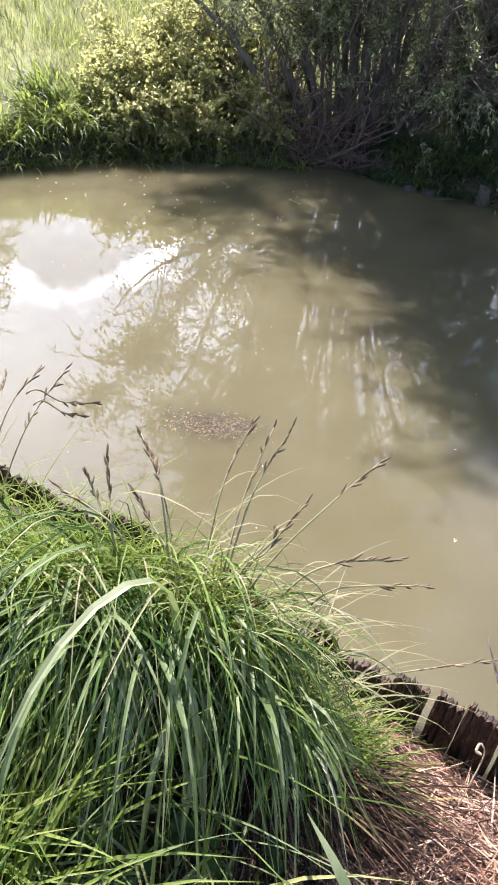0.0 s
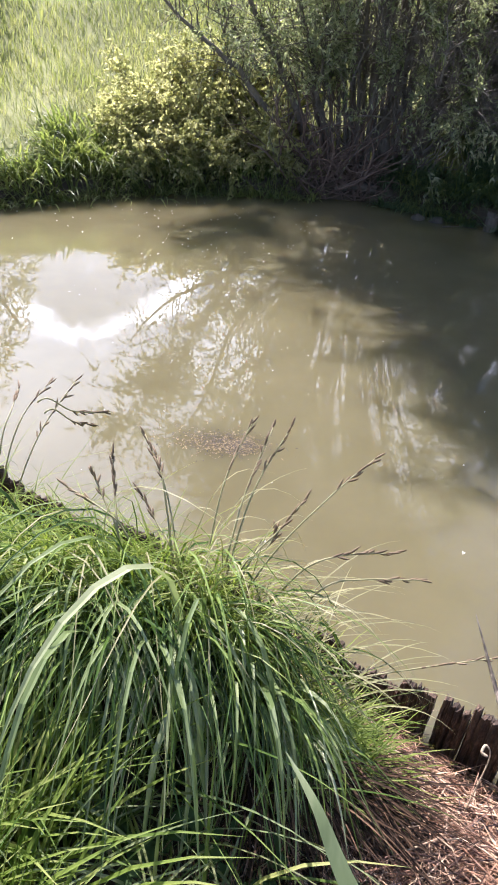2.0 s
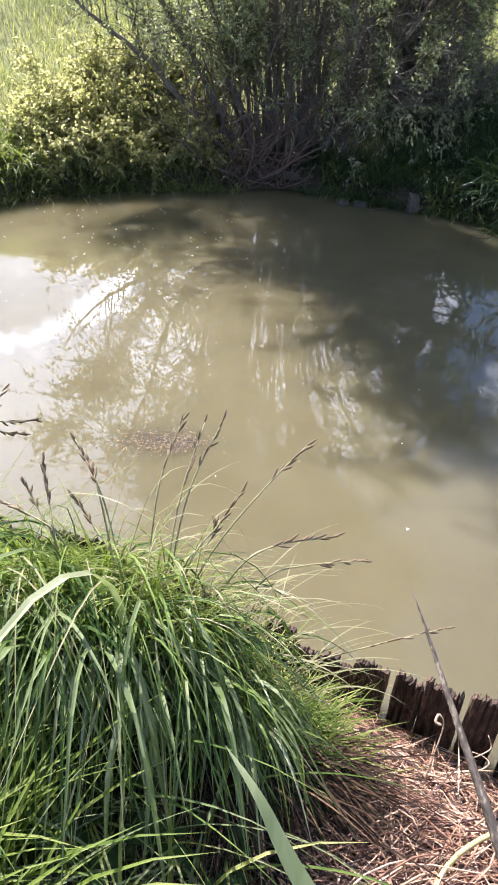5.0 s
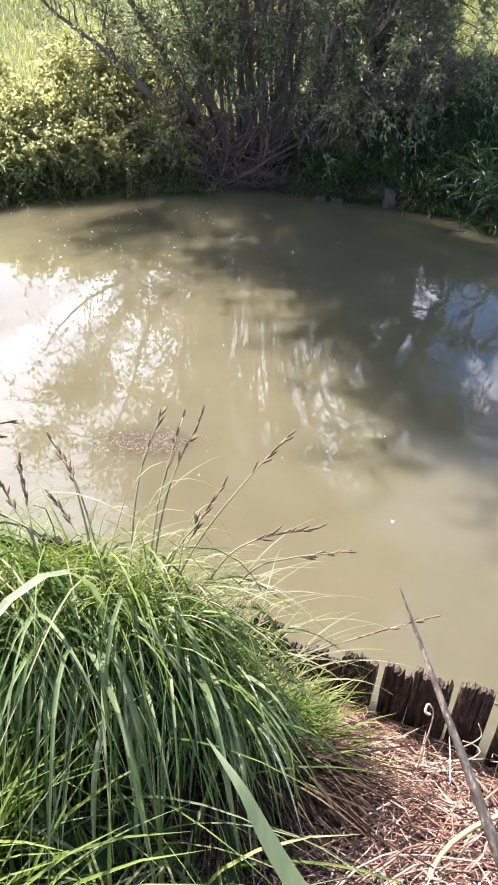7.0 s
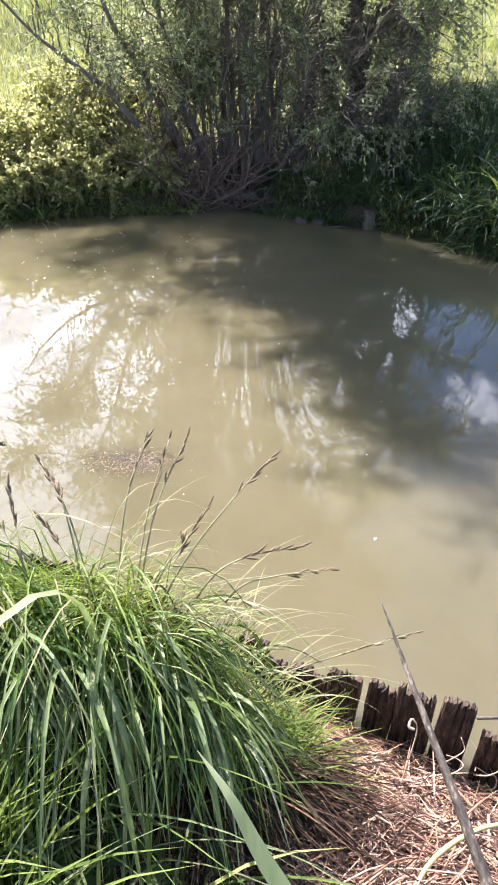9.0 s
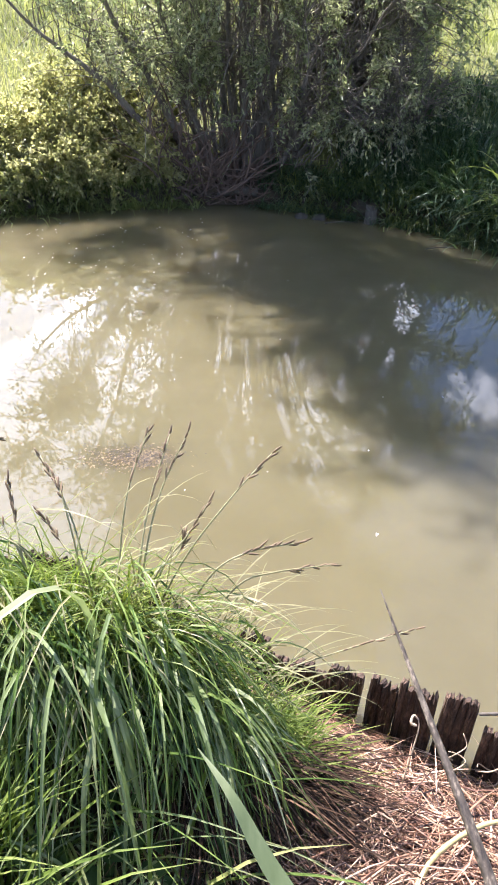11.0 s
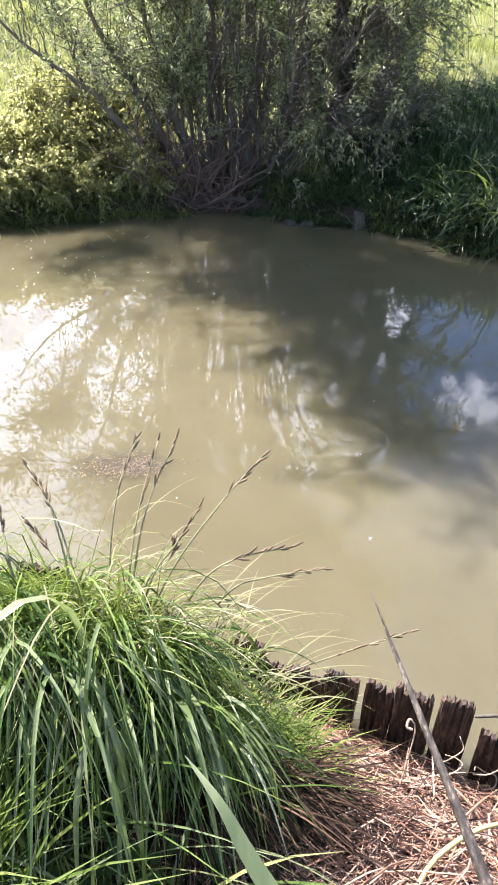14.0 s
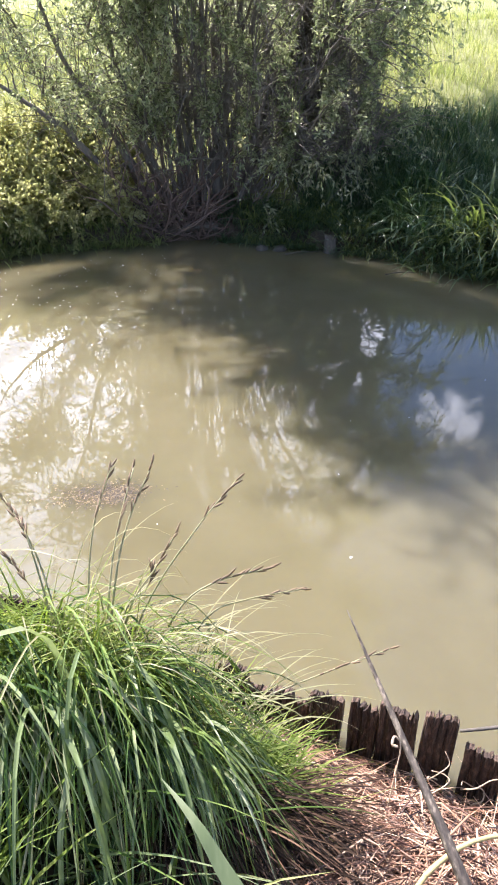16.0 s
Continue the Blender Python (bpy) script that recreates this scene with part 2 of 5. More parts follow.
M_REEDLEAF = rough_stuff("broad_reed_leaf", 9, ((0.3, (0.06, 0.085, 0.03)), (0.5, (0.10, 0.13, 0.055)), (0.7, (0.17, 0.195, 0.10))), rough=0.4, bump_strength=0.3, stretch=(1, 0.2, 0.3), depth=0.002)
M_MEADOW = foliage("meadow_grass", ((0.0, (0.19, 0.24, 0.075)), (0.4, (0.31, 0.36, 0.13)), (0.75, (0.42, 0.44, 0.19)), (1.0, (0.52, 0.5, 0.28))), 0.55, rough=0.5, patch=0.9, through_tint=(1.08, 1.05, 0.75))
M_LAWN = foliage("fresh_grass", ((0.0, (0.07, 0.115, 0.022)), (0.5, (0.2, 0.26, 0.055)), (1.0, (0.42, 0.44, 0.16))), 0.38, rough=0.45, patch=5.0, gloss=0.25)
M_YOUNG = foliage("young_blade", ((0.0, (0.08, 0.14, 0.025)), (0.5, (0.21, 0.28, 0.06)), (1.0, (0.46, 0.47, 0.19))), 0.48, rough=0.45, patch=5.0, gloss=0.25)
M_HERB = foliage("herb_leaf", ((0.0, (0.03, 0.07, 0.015)), (0.5, (0.06, 0.11, 0.03)), (1.0, (0.12, 0.17, 0.06))), 0.3, rough=0.75, patch=8.0)
M_SEED = foliage("brown_seed_head", ((0.0, (0.04, 0.025, 0.015)), (0.5, (0.13, 0.085, 0.045)), (1.0, (0.36, 0.26, 0.15))), 0.12, rough=0.7, patch=9.0, through_tint=(1.1, 0.9, 0.6))
M_STEM = foliage("grass_stem", ((0.0, (0.14, 0.14, 0.06)), (0.5, (0.28, 0.26, 0.13)), (1.0, (0.48, 0.43, 0.26))), 0.15, rough=0.5, patch=6.0)

# murky water: silt that scatters the daylight, under a smooth surface
M_WATER, nodes, links, bsdf, out = material("murky_water")
silt = noise_tex(nodes, links, 0.45, 4, 0.55)
silt_fine = noise_tex(nodes, links, 2.2, 4, 0.6)
mx = nodes.new("ShaderNodeMix")
mx.inputs["Factor"].default_value = 0.35
links.new(silt, mx.inputs["A"])
links.new(silt_fine, mx.inputs["B"])
r = ramp(nodes, (0.3, (0.087, 0.075, 0.039)), (0.5, (0.109, 0.096, 0.052)), (0.7, (0.13, 0.115, 0.066)))
links.new(mx.outputs["Result"], r.inputs["Fac"])
links.new(r.outputs["Color"], bsdf.inputs["Base Color"])
bsdf.inputs["Roughness"].default_value = 0.01
bsdf.inputs["IOR"].default_value = 1.38
bsdf.subsurface_method = "BURLEY"
bsdf.inputs["Subsurface Weight"].default_value = 1.0
bsdf.inputs["Subsurface Radius"].default_value = (1.0, 0.85, 0.5)
bsdf.inputs["Subsurface Scale"].default_value = 0.3
ripple = noise_tex(nodes, links, 9.0, 2, 0.5)
links.new(bump(nodes, links, ripple, 0.012, 0.01), bsdf.inputs["Normal"])


# ---- building helpers ----


def mesh_from(name, verts, faces, mat, smooth=False):
    me = bpy.data.meshes.new(name)
    verts, faces = np.asarray(verts, dtype=np.float32), np.asarray(faces, dtype=np.int32)
    k = faces.shape[1]
    me.vertices.add(len(verts))
    me.vertices.foreach_set("co", verts.ravel())
    me.loops.add(faces.size)
    me.loops.foreach_set("vertex_index", faces.ravel())
    me.polygons.add(len(faces))
    me.polygons.foreach_set("loop_start", np.arange(0, faces.size, k, dtype=np.int32))
    me.polygons.foreach_set("use_smooth", np.full(len(faces), smooth, dtype=bool))
    me.update(calc_edges=True)
    me.validate()
    me.materials.append(mat)
    return me


def part(name, me, parent, label=""):
    ob = new(name, me)
    ob.parent = parent
    return tagged(ob, label=label)


def thing(name, x, y, z, label, category, group="", kind=""):
    ob = new(name)
    ob.location = (x, y, z)
    return tagged(ob, label, category, group, kind)


def ribbons(root, az, length, width, tilt0, tilt1, nseg=7, power=1.3, fold=0.25, twist=0.0, base_width=0.7, knee=None):
    """Grass blades: from each root, leaning towards az, bending from tilt0 to tilt1 (radians from upright), tapering to a tip. Folded along the midrib.
    knee: where along its length each blade starts and ends its bend, for blades that rise, arch over and hang."""
    n = len(root)
    s = np.linspace(0, 1, nseg + 1)
    bent = s[None, :] ** power if knee is None else sstep(knee[:, 0:1], knee[:, 1:2], s[None, :])
    th = tilt0[:, None] + (tilt1 - tilt0)[:, None] * bent
    step = (length / nseg)[:, None]
    hz = np.concatenate([np.zeros((n, 1)), np.cumsum(np.sin(0.5 * (th[:, 1:] + th[:, :-1])) * step, axis=1)], axis=1)
    vz = np.concatenate([np.zeros((n, 1)), np.cumsum(np.cos(0.5 * (th[:, 1:] + th[:, :-1])) * step, axis=1)], axis=1)
    d = np.stack([np.sin(az), np.cos(az)], axis=1)
    curl = np.asarray(twist) * np.ones(n)
    side_a = az[:, None] + math.pi / 2 + curl[:, None] * s[None, :]
    mid = np.stack([root[:, 0:1] + d[:, 0:1] * hz, root[:, 1:2] + d[:, 1:2] * hz, root[:, 2:3] + vz], axis=2)
    w = width[:, None] * 0.5 * np.minimum(base_width + s * 1.6, 1.0)[None, :] * (1 - s[None, :] ** 2.2)
    side = np.stack([np.sin(side_a), np.cos(side_a), np.zeros_like(side_a)], axis=2)
    nor = np.stack([-d[:, 0:1] * np.cos(th), -d[:, 1:2] * np.cos(th), np.sin(th)], axis=2)
    up = nor * (w * fold)[:, :, None]
    v = np.stack([mid - side * w[:, :, None] + up, mid - up * 0.3, mid + side * w[:, :, None] + up], axis=2)
    verts = v.reshape(-1, 3)
    k = (nseg + 1) * 3
    j = np.arange(nseg)
    one = np.concatenate([np.stack([j * 3 + c, j * 3 + c + 1, j * 3 + c + 4, j * 3 + c + 3], axis=1) for c in (0, 1)])
    faces = (one[None] + (np.arange(n) * k)[:, None, None]).reshape(-1, 4)
    return verts, faces


def leaves(pos, direc, nor, length, width):
    """Folded pointed leaves, two triangles either side of the midrib."""
    n = len(pos)
    direc = direc / np.linalg.norm(direc, axis=1, keepdims=True)
    side = np.cross(direc, nor)
    side /= np.linalg.norm(side, axis=1, keepdims=True) + 1e-9
    nor = np.cross(side, direc)
    L, W = length[:, None], width[:, None]
    a = pos
    b = pos + direc * L * 0.42 + side * W * 0.5 + nor * W * 0.18
    c = pos + direc * L - nor * L * 0.10
    e = pos + direc * L * 0.42 - side * W * 0.5 + nor * W * 0.18
    m = pos + direc * L * 0.45
    verts = np.stack([a, b, c, e, m], axis=1).reshape(-1, 3)
    o = (np.arange(n) * 5)[:, None]
    faces = np.concatenate([o + np.array([[0, 1, 4]]), o + np.array([[1, 2, 4]]), o + np.array([[0, 4, 3]]), o + np.array([[4, 2, 3]])])
    return verts, faces


def tubes(paths, sides=5):
    """Round tapering stems: each path is (points, radii)."""
    V, F, at = [], [], 0
    for pts, rad in paths:
        pts = np.asarray(pts, dtype=float)
        m = len(pts)
        rad = np.interp(np.linspace(0, 1, m), np.linspace(0, 1, len(rad)), rad)
        tan = np.gradient(pts, axis=0)
        tan /= np.linalg.norm(tan, axis=1, keepdims=True) + 1e-9
        ref = np.array([0.31, 0.17, 0.94]) if abs(tan[0][2]) < 0.9 else np.array([0.94, 0.2, 0.1])
        u = np.cross(tan, ref)
        u /= np.linalg.norm(u, axis=1, keepdims=True) + 1e-9
        w = np.cross(tan, u)
        a = np.linspace(0, 2 * math.pi, sides, endpoint=False)
        ring = pts[:, None] + rad[:, None, None] * (np.cos(a)[None, :, None] * u[:, None] + np.sin(a)[None, :, None] * w[:, None])
        V.append(ring.reshape(-1, 3))
        i, j = np.meshgrid(np.arange(m - 1), np.arange(sides), indexing="ij")
        i, j = i.ravel(), j.ravel()
        k = (j + 1) % sides
        F.append(at + np.stack([i * sides + j, i * sides + k, (i + 1) * sides + k, (i + 1) * sides + j], axis=1))
        at += m * sides
        tip = np.concatenate([V[-1], [pts[0], pts[-1]]])
        V[-1] = tip
        jj = np.arange(sides)
        kk = (jj + 1) % sides
        base = at - m * sides
        F.append(np.stack([np.full(sides, at), base + kk, base + jj, base + jj], axis=1))
        F.append(np.stack([np.full(sides, at + 1), base + (m - 1) * sides + jj, base + (m - 1) * sides + kk, base + (m - 1) * sides + kk], axis=1))
        at += 2
    return np.concatenate(V), np.concatenate(F)


def tube_mesh(name, paths, mat, sides=5):
    v, f = tubes(paths, sides)
    me = bpy.data.meshes.new(name)
    me.from_pydata(v.tolist(), [], [tuple(dict.fromkeys(q)) for q in f.tolist()])
    me.polygons.foreach_set("use_smooth", np.ones(len(me.polygons), dtype=bool))
    me.materials.append(mat)
    return me


def smooth_path(ctrl, n=14):
    """A smooth line through the given points."""
    c = np.asarray(ctrl, dtype=float)
    c = np.concatenate([[2 * c[0] - c[1]], c, [2 * c[-1] - c[-2]]])
    out_pts = []
    m = len(c) - 3
    for t in np.linspace(0, m - 1e-6, n):
        i, u = int(t), t - int(t)
        p0, p1, p2, p3 = c[i:i + 4]
        out_pts.append(0.5 * (2 * p1 + (p2 - p0) * u + (2 * p0 - 5 * p1 + 4 * p2 - p3) * u * u + (3 * p1 - p0 - 3 * p2 + p3) * u ** 3))
    return np.array(out_pts)


# ---- the lie of the land ----
FAR_X = (-60, -8, -5, -2.6, -1.7, -1.0, -0.1, 0.6, 1.2, 2.0, 2.6, 2.85, 3.2, 6, 60)
FAR_Y = (3.9, 4.4, 5.2, 6.4, 7.14, 7.43, 7.6, 7.68, 7.65, 7.15, 6.85, 6.38, 6.18, 5.7, 5.3)
NEAR_X = (-60, -5, -2, -0.95, -0.37, 0.7, 1.05, 2.2, 5, 60)
NEAR_Y = (2.6, 2.7, 2.4, 2.06, 1.8, 1.22, 1.0, 0.3, -1.0, -1.4)


def far_line(x):
    return np.interp(x, FAR_X, FAR_Y)


def near_line(x):
    return np.interp(x, NEAR_X, NEAR_Y)


def sstep(a, b, v):
    t = np.clip((v - a) / (b - a), 0, 1)
    return t * t * (3 - 2 * t)


def land(x, y):
    x, y = np.asarray(x, dtype=float), np.asarray(y, dtype=float)
    wob = 0.05 * np.sin(x * 2.3 + 1.0) * np.cos(y * 1.7) + 0.03 * np.sin(x * 5.1 + y * 3.3)
    d = y - far_line(x)
    up = 0.13 + 0.36 * np.clip(d, 0, 60)
    hill = np.minimum(up, 2.05 + 0.07 * np.clip(d - 5, 0, 25)) + wob * sstep(0.3, 1.5, d) * 1.5
    far = -0.7 + (hill + 0.7) * sstep(-0.22, 0.12, d)
    e = near_line(x) - y
    left = sstep(0.5, 0.2, x)
    shore = 0.015 + 0.06 * left + (0.27 - 0.07 * left) * sstep(0.1, 0.85, e) + 0.12 * sstep(0.8, 2.0, e) + 0.13 * sstep(0.25, -0.4, x) * sstep(0.1, 0.7, e) + wob * 0.25
    near = -0.7 + (shore + 0.7) * sstep(-0.03, 0.03, e)
    return np.where(e > -0.1, near, far)


def axis(lo, hi, step, reach):
    fine = np.arange(lo, hi + 1e-6, step)
    g = np.geomspace(0.3, reach, 26)
    return np.concatenate([lo - g[::-1], fine, hi + g])


gx, gy = axis(-8, 9, 0.1, 900), axis(-2, 16, 0.09, 900)
X, Y = np.meshgrid(gx, gy)
nx, ny = len(gx), len(gy)
idx = np.arange(nx * ny).reshape(ny, nx)
quads = np.stack([idx[:-1, :-1], idx[:-1, 1:], idx[1:, 1:], idx[1:, :-1]], axis=2).reshape(-1, 4)
ground = new("ground", mesh_from("ground", np.stack([X, Y, land(X, Y)], axis=2).reshape(-1, 3), quads, M_SOIL, True))
ground.data.materials.append(M_THATCH)
cen = np.zeros(len(quads) * 3, dtype=np.float32)
ground.data.polygons.foreach_get("center", cen)
cen = cen.reshape(-1, 3)
grassy = (cen[:, 1] - far_line(cen[:, 0]) > 0.5) | (near_line(cen[:, 0]) - cen[:, 1] > 1.7)
ground.data.polygons.foreach_set("material_index", grassy.astype(np.int32))
tagged(ground, "dark earth banks either side of a river", "ground", kind="structure")

wx = np.linspace(-70, 70, 71)
wy = np.linspace(-30, 30, 31)
X, Y = np.meshgrid(wx, wy)
idx = np.arange(X.size).reshape(X.shape)
quads = np.stack([idx[:-1, :-1], idx[:-1, 1:], idx[1:, 1:], idx[1:, :-1]], axis=2).reshape(-1, 4)
water = new("water", mesh_from("water", np.stack([X, Y, 0 * X], axis=2).reshape(-1, 3), quads, M_WATER, True))
tagged(water, "still murky brown river water reflecting sky and trees", "water", kind="structure")


# ---- grass and reeds on the far bank ----
def blades_on(name, mat, x, y, height, width, lean=(0.05, 0.35), bend=(0.4, 1.3), nseg=4, seed=1, fold=0.2):
    g = np.random.default_rng(seed)
    n = len(x)
    root = np.stack([x, y, land(x, y) - 0.02], axis=1)
    return mesh_from(name, *ribbons(root, g.uniform(0, 2 * math.pi, n), height * g.uniform(0.6, 1.15, n), width * g.uniform(0.7, 1.3, n),
                                    g.uniform(*lean, n), g.uniform(*bend, n), nseg=nseg, fold=fold), mat)


g = np.random.default_rng(21)
n = 118000
x, d = g.uniform(-7, 8, n), 0.45 + 6.0 * g.uniform(0, 1, n) ** 0.8
d = np.where(np.arange(n) > 0.85 * n, 6.5 + 9 * g.uniform(0, 1, n), d)
keep = g.uniform(0, 1, n) < 0.6 + 0.4 * sstep(-0.4, 0.3, np.sin(x * 1.9 + d) * np.cos(d * 1.3 - x * 0.7))
x, d = x[keep], d[keep]
meadow = new("meadow_grass", blades_on("meadow_grass", M_MEADOW, x, far_line(x) + d, 0.2, 0.0085, seed=22, nseg=2, lean=(0.0, 0.45), bend=(0.4, 1.5)))
tagged(meadow, "tall yellow-green meadow grass in sun on the sloping bank", "grass", kind="stuff")


n = 6000
x = np.concatenate([g.uniform(-5.5, 0.3, n // 2), g.uniform(1.2, 6.0, n // 2)])
d = g.uniform(-0.1, 0.25, n)
d = np.where(np.abs(x - 2.05) < 0.16, d + 0.3, d)
root = np.stack([x, far_line(x) + d, np.maximum(land(x, far_line(x) + d), -0.02)], axis=1)
v, f = ribbons(root, math.pi + g.normal(0, 0.8, n), g.uniform(0.15, 0.38, n), g.uniform(0.006, 0.014, n), g.uniform(0.1, 0.9, n), g.uniform(1.4, 2.8, n), 5)
fringe = new("bank_fringe", mesh_from("bank_fringe", v, f, M_REED))
tagged(fringe, "short grass hanging from the far bank into the water", "grass", kind="stuff")


# foot of the bank: shade painted in through the darker blade colour
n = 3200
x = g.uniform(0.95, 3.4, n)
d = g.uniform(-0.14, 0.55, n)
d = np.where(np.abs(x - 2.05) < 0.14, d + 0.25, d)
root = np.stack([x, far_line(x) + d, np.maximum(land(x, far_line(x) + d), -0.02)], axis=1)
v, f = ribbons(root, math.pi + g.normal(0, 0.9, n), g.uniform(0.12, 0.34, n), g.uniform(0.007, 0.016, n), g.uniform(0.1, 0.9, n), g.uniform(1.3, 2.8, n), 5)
shade = new("shade_toned_grass", mesh_from("shade_toned_grass", v, f, M_SHADEREED))
tagged(shade, "deep green grass along the foot of the bank, darkened for shade", "grass", kind="stuff")

# slope under the willow: its shade is partly in the blade colour
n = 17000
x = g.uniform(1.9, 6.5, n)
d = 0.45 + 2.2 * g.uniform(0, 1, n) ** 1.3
slope = new("slope_grass", blades_on("slope_grass", M_SHADEREED, x, far_line(x) + d, 0.36, 0.013, seed=23, nseg=4, lean=(0.0, 0.5), bend=(0.5, 1.9)))
tagged(slope, "long green grass on the slope, darkened for the willow's shade", "grass", kind="stuff")


def blade_parts(ob, root, az, ln, w, t0, t1, tw, mat, own, nseg, power, fold=0.3, knee=None):
    """The first own blades as parts, the rest joined."""
    for i in range(min(own, len(root))):
        s = slice(i, i + 1)
        part("blade", mesh_from("blade", *ribbons(root[s], az[s], ln[s], w[s], t0[s], t1[s], nseg, power, fold, tw[s], knee=None if knee is None else knee[s]), mat), ob)
    s = slice(own, None)
    if len(root) > own:
        tagged(part("blade_mass", mesh_from("blade_mass", *ribbons(root[s], az[s], ln[s], w[s], t0[s], t1[s], nseg, power, fold, tw[s], knee=None if knee is None else knee[s]), mat), ob), kind="stuff")


def clump(name, x, y, count, height, width, spread, mat, label, category, group, seed, droop=(1.3, 2.6), lean=(0.1, 0.8), toward=None):
    """A clump of long arching blades rooted within spread of (x, y)."""
    g = np.random.default_rng(seed)
    rad = spread * np.sqrt(g.uniform(0, 1, count))
    a = g.uniform(0, 2 * math.pi, count)
    px, py = x + rad * np.cos(a), y + rad * np.sin(a)
    root = np.stack([px, py, land(px, py) - 0.03], axis=1)
    az = np.arctan2(px - x, py - y) + g.normal(0, 0.7, count)
    if toward is not None:
        az = np.where(g.uniform(0, 1, count) < 0.45, toward + g.normal(0, 0.5, count), az)
    ob = thing(name, x, y, float(land(x, y)), label, category, group)
    blade_parts(ob, root - np.array(ob.location), az, height * g.uniform(0.55, 1.15, count), width * g.uniform(0.6, 1.3, count), g.uniform(*lean, count), g.uniform(*droop, count), g.normal(0, 0.5, count), mat, 30, 6, 1.1)
    return ob


for i, (cx, dd, cnt, hh) in enumerate(((-4.3, 0.1, 420, 0.6), (-3.6, 0.08, 420, 0.55), (-3.0, 0.06, 420, 0.5), (-2.5, 0.04, 380, 0.48), (-2.0, 0.04, 420, 0.5), (-1.55, 0.04, 420, 0.55), (-1.15, 0.02, 400, 0.5), (-0.7, 0.0, 300, 0.36), (-0.25, 0.0, 260, 0.3), (-3.3, 0.65, 380, 0.5), (-2.2, 0.6, 380, 0.52), (-1.5, 0.55, 300, 0.5))):
    clump("reed_clump", cx, float(far_line(cx)) + dd, cnt, hh, 0.02, 0.36, M_REED, "bright green arching reeds at the water's edge", "reeds", "reeds along the far bank", 40 + i, toward=math.pi)
# right-hand sedge, its colour darkened to deepen the bank's shade
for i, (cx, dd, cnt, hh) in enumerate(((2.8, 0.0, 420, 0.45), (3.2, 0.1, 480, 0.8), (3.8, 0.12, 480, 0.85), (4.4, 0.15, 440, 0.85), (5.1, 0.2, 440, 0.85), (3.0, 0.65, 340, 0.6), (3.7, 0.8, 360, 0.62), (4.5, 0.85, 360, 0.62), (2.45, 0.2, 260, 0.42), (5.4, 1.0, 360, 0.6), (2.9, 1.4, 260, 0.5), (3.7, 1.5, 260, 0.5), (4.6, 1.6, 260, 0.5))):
    clump("sedge_clump", cx, float(far_line(cx)) + dd, cnt, hh, 0.022, 0.38, M_SHADEREED, "deep green sedge hanging over the water, darkened for shade", "sedge", "sedge on the shaded bank", 60 + i, toward=math.pi + 0.3)
for i, (cx, dd, cnt, hh) in enumerate(((3.2, -0.25, 150, 0.75), (3.5, -0.25, 160, 0.95), (3.45, 0.25, 120, 0.9), (3.8, 0.1, 120, 1.0), (2.3, 0.02, 60, 0.4))):
    clump("sedge_clump", cx, float(far_line(cx)) + dd, cnt, hh, 0.033, 0.25, M_REED, "pale arching sedge blades hanging over the water", "sedge", "sedge on the shaded bank", 85 + i, toward=math.pi + 0.2)


# ---- trees ----
def twig_leaves(g, centre, radii, count, per, length, width, hang=0.35, shell=0.5, twig_len=0.45):
    """Leafy twigs spread through an ellipsoid, thicker towards its outside; returns leaf arrays and twig paths."""
    c, r = np.array(centre), np.array(radii)
    u = g.normal(0, 1, (count, 3))
    u /= np.linalg.norm(u, axis=1, keepdims=True)
    rad = g.uniform(0, 1, count) ** (1 / 3)
    rad = rad * (1 - shell) + shell * np.sqrt(rad)
    lump = 1 + 0.22 * np.sin(u[:, 0] * 5 + centre[0]) * np.cos(u[:, 2] * 4 + centre[1]) + g.normal(0, 0.08, count)
    p0 = c + u * r * (rad * lump)[:, None]
    d = u * np.array([0.8, 0.8, 0.5]) + g.normal(0, 0.45, (count, 3)) + np.array([0, 0, 0.25 - hang])
    d /= np.linalg.norm(d, axis=1, keepdims=True)
    tl = twig_len * g.uniform(0.6, 1.3, count) * np.where(p0[:, 2] > 0.9, 0.6, 0.9)
    s = np.linspace(0.05, 1, per)
    pos = p0[:, None] + d[:, None] * (tl[:, None] * s[None])[:, :, None]
    pos[:, :, 2] -= (hang * 0.5 * tl[:, None] * s[None] ** 2)
    ld = d[:, None] * 0.7 + g.normal(0, 0.55, (count, per, 3)) + np.array([0, 0, -hang])
    nor = g.normal(0, 1.0, (count, per, 3)) + np.array([0, -0.2, 0.35])
    k = count * per
    paths = []
    for i in range(0, count, 2):
        e = p0[i] + d[i] * tl[i]
        e[2] -= hang * 0.5 * tl[i]
        paths.append(((p0[i] - d[i] * 0.25, p0[i] + d[i] * tl[i] * 0.5, e), (0.0032, 0.0012)))
    return pos.reshape(k, 3), ld.reshape(k, 3), nor.reshape(k, 3), length * g.uniform(0.6, 1.25, k), width * g.uniform(0.7, 1.3, k), paths


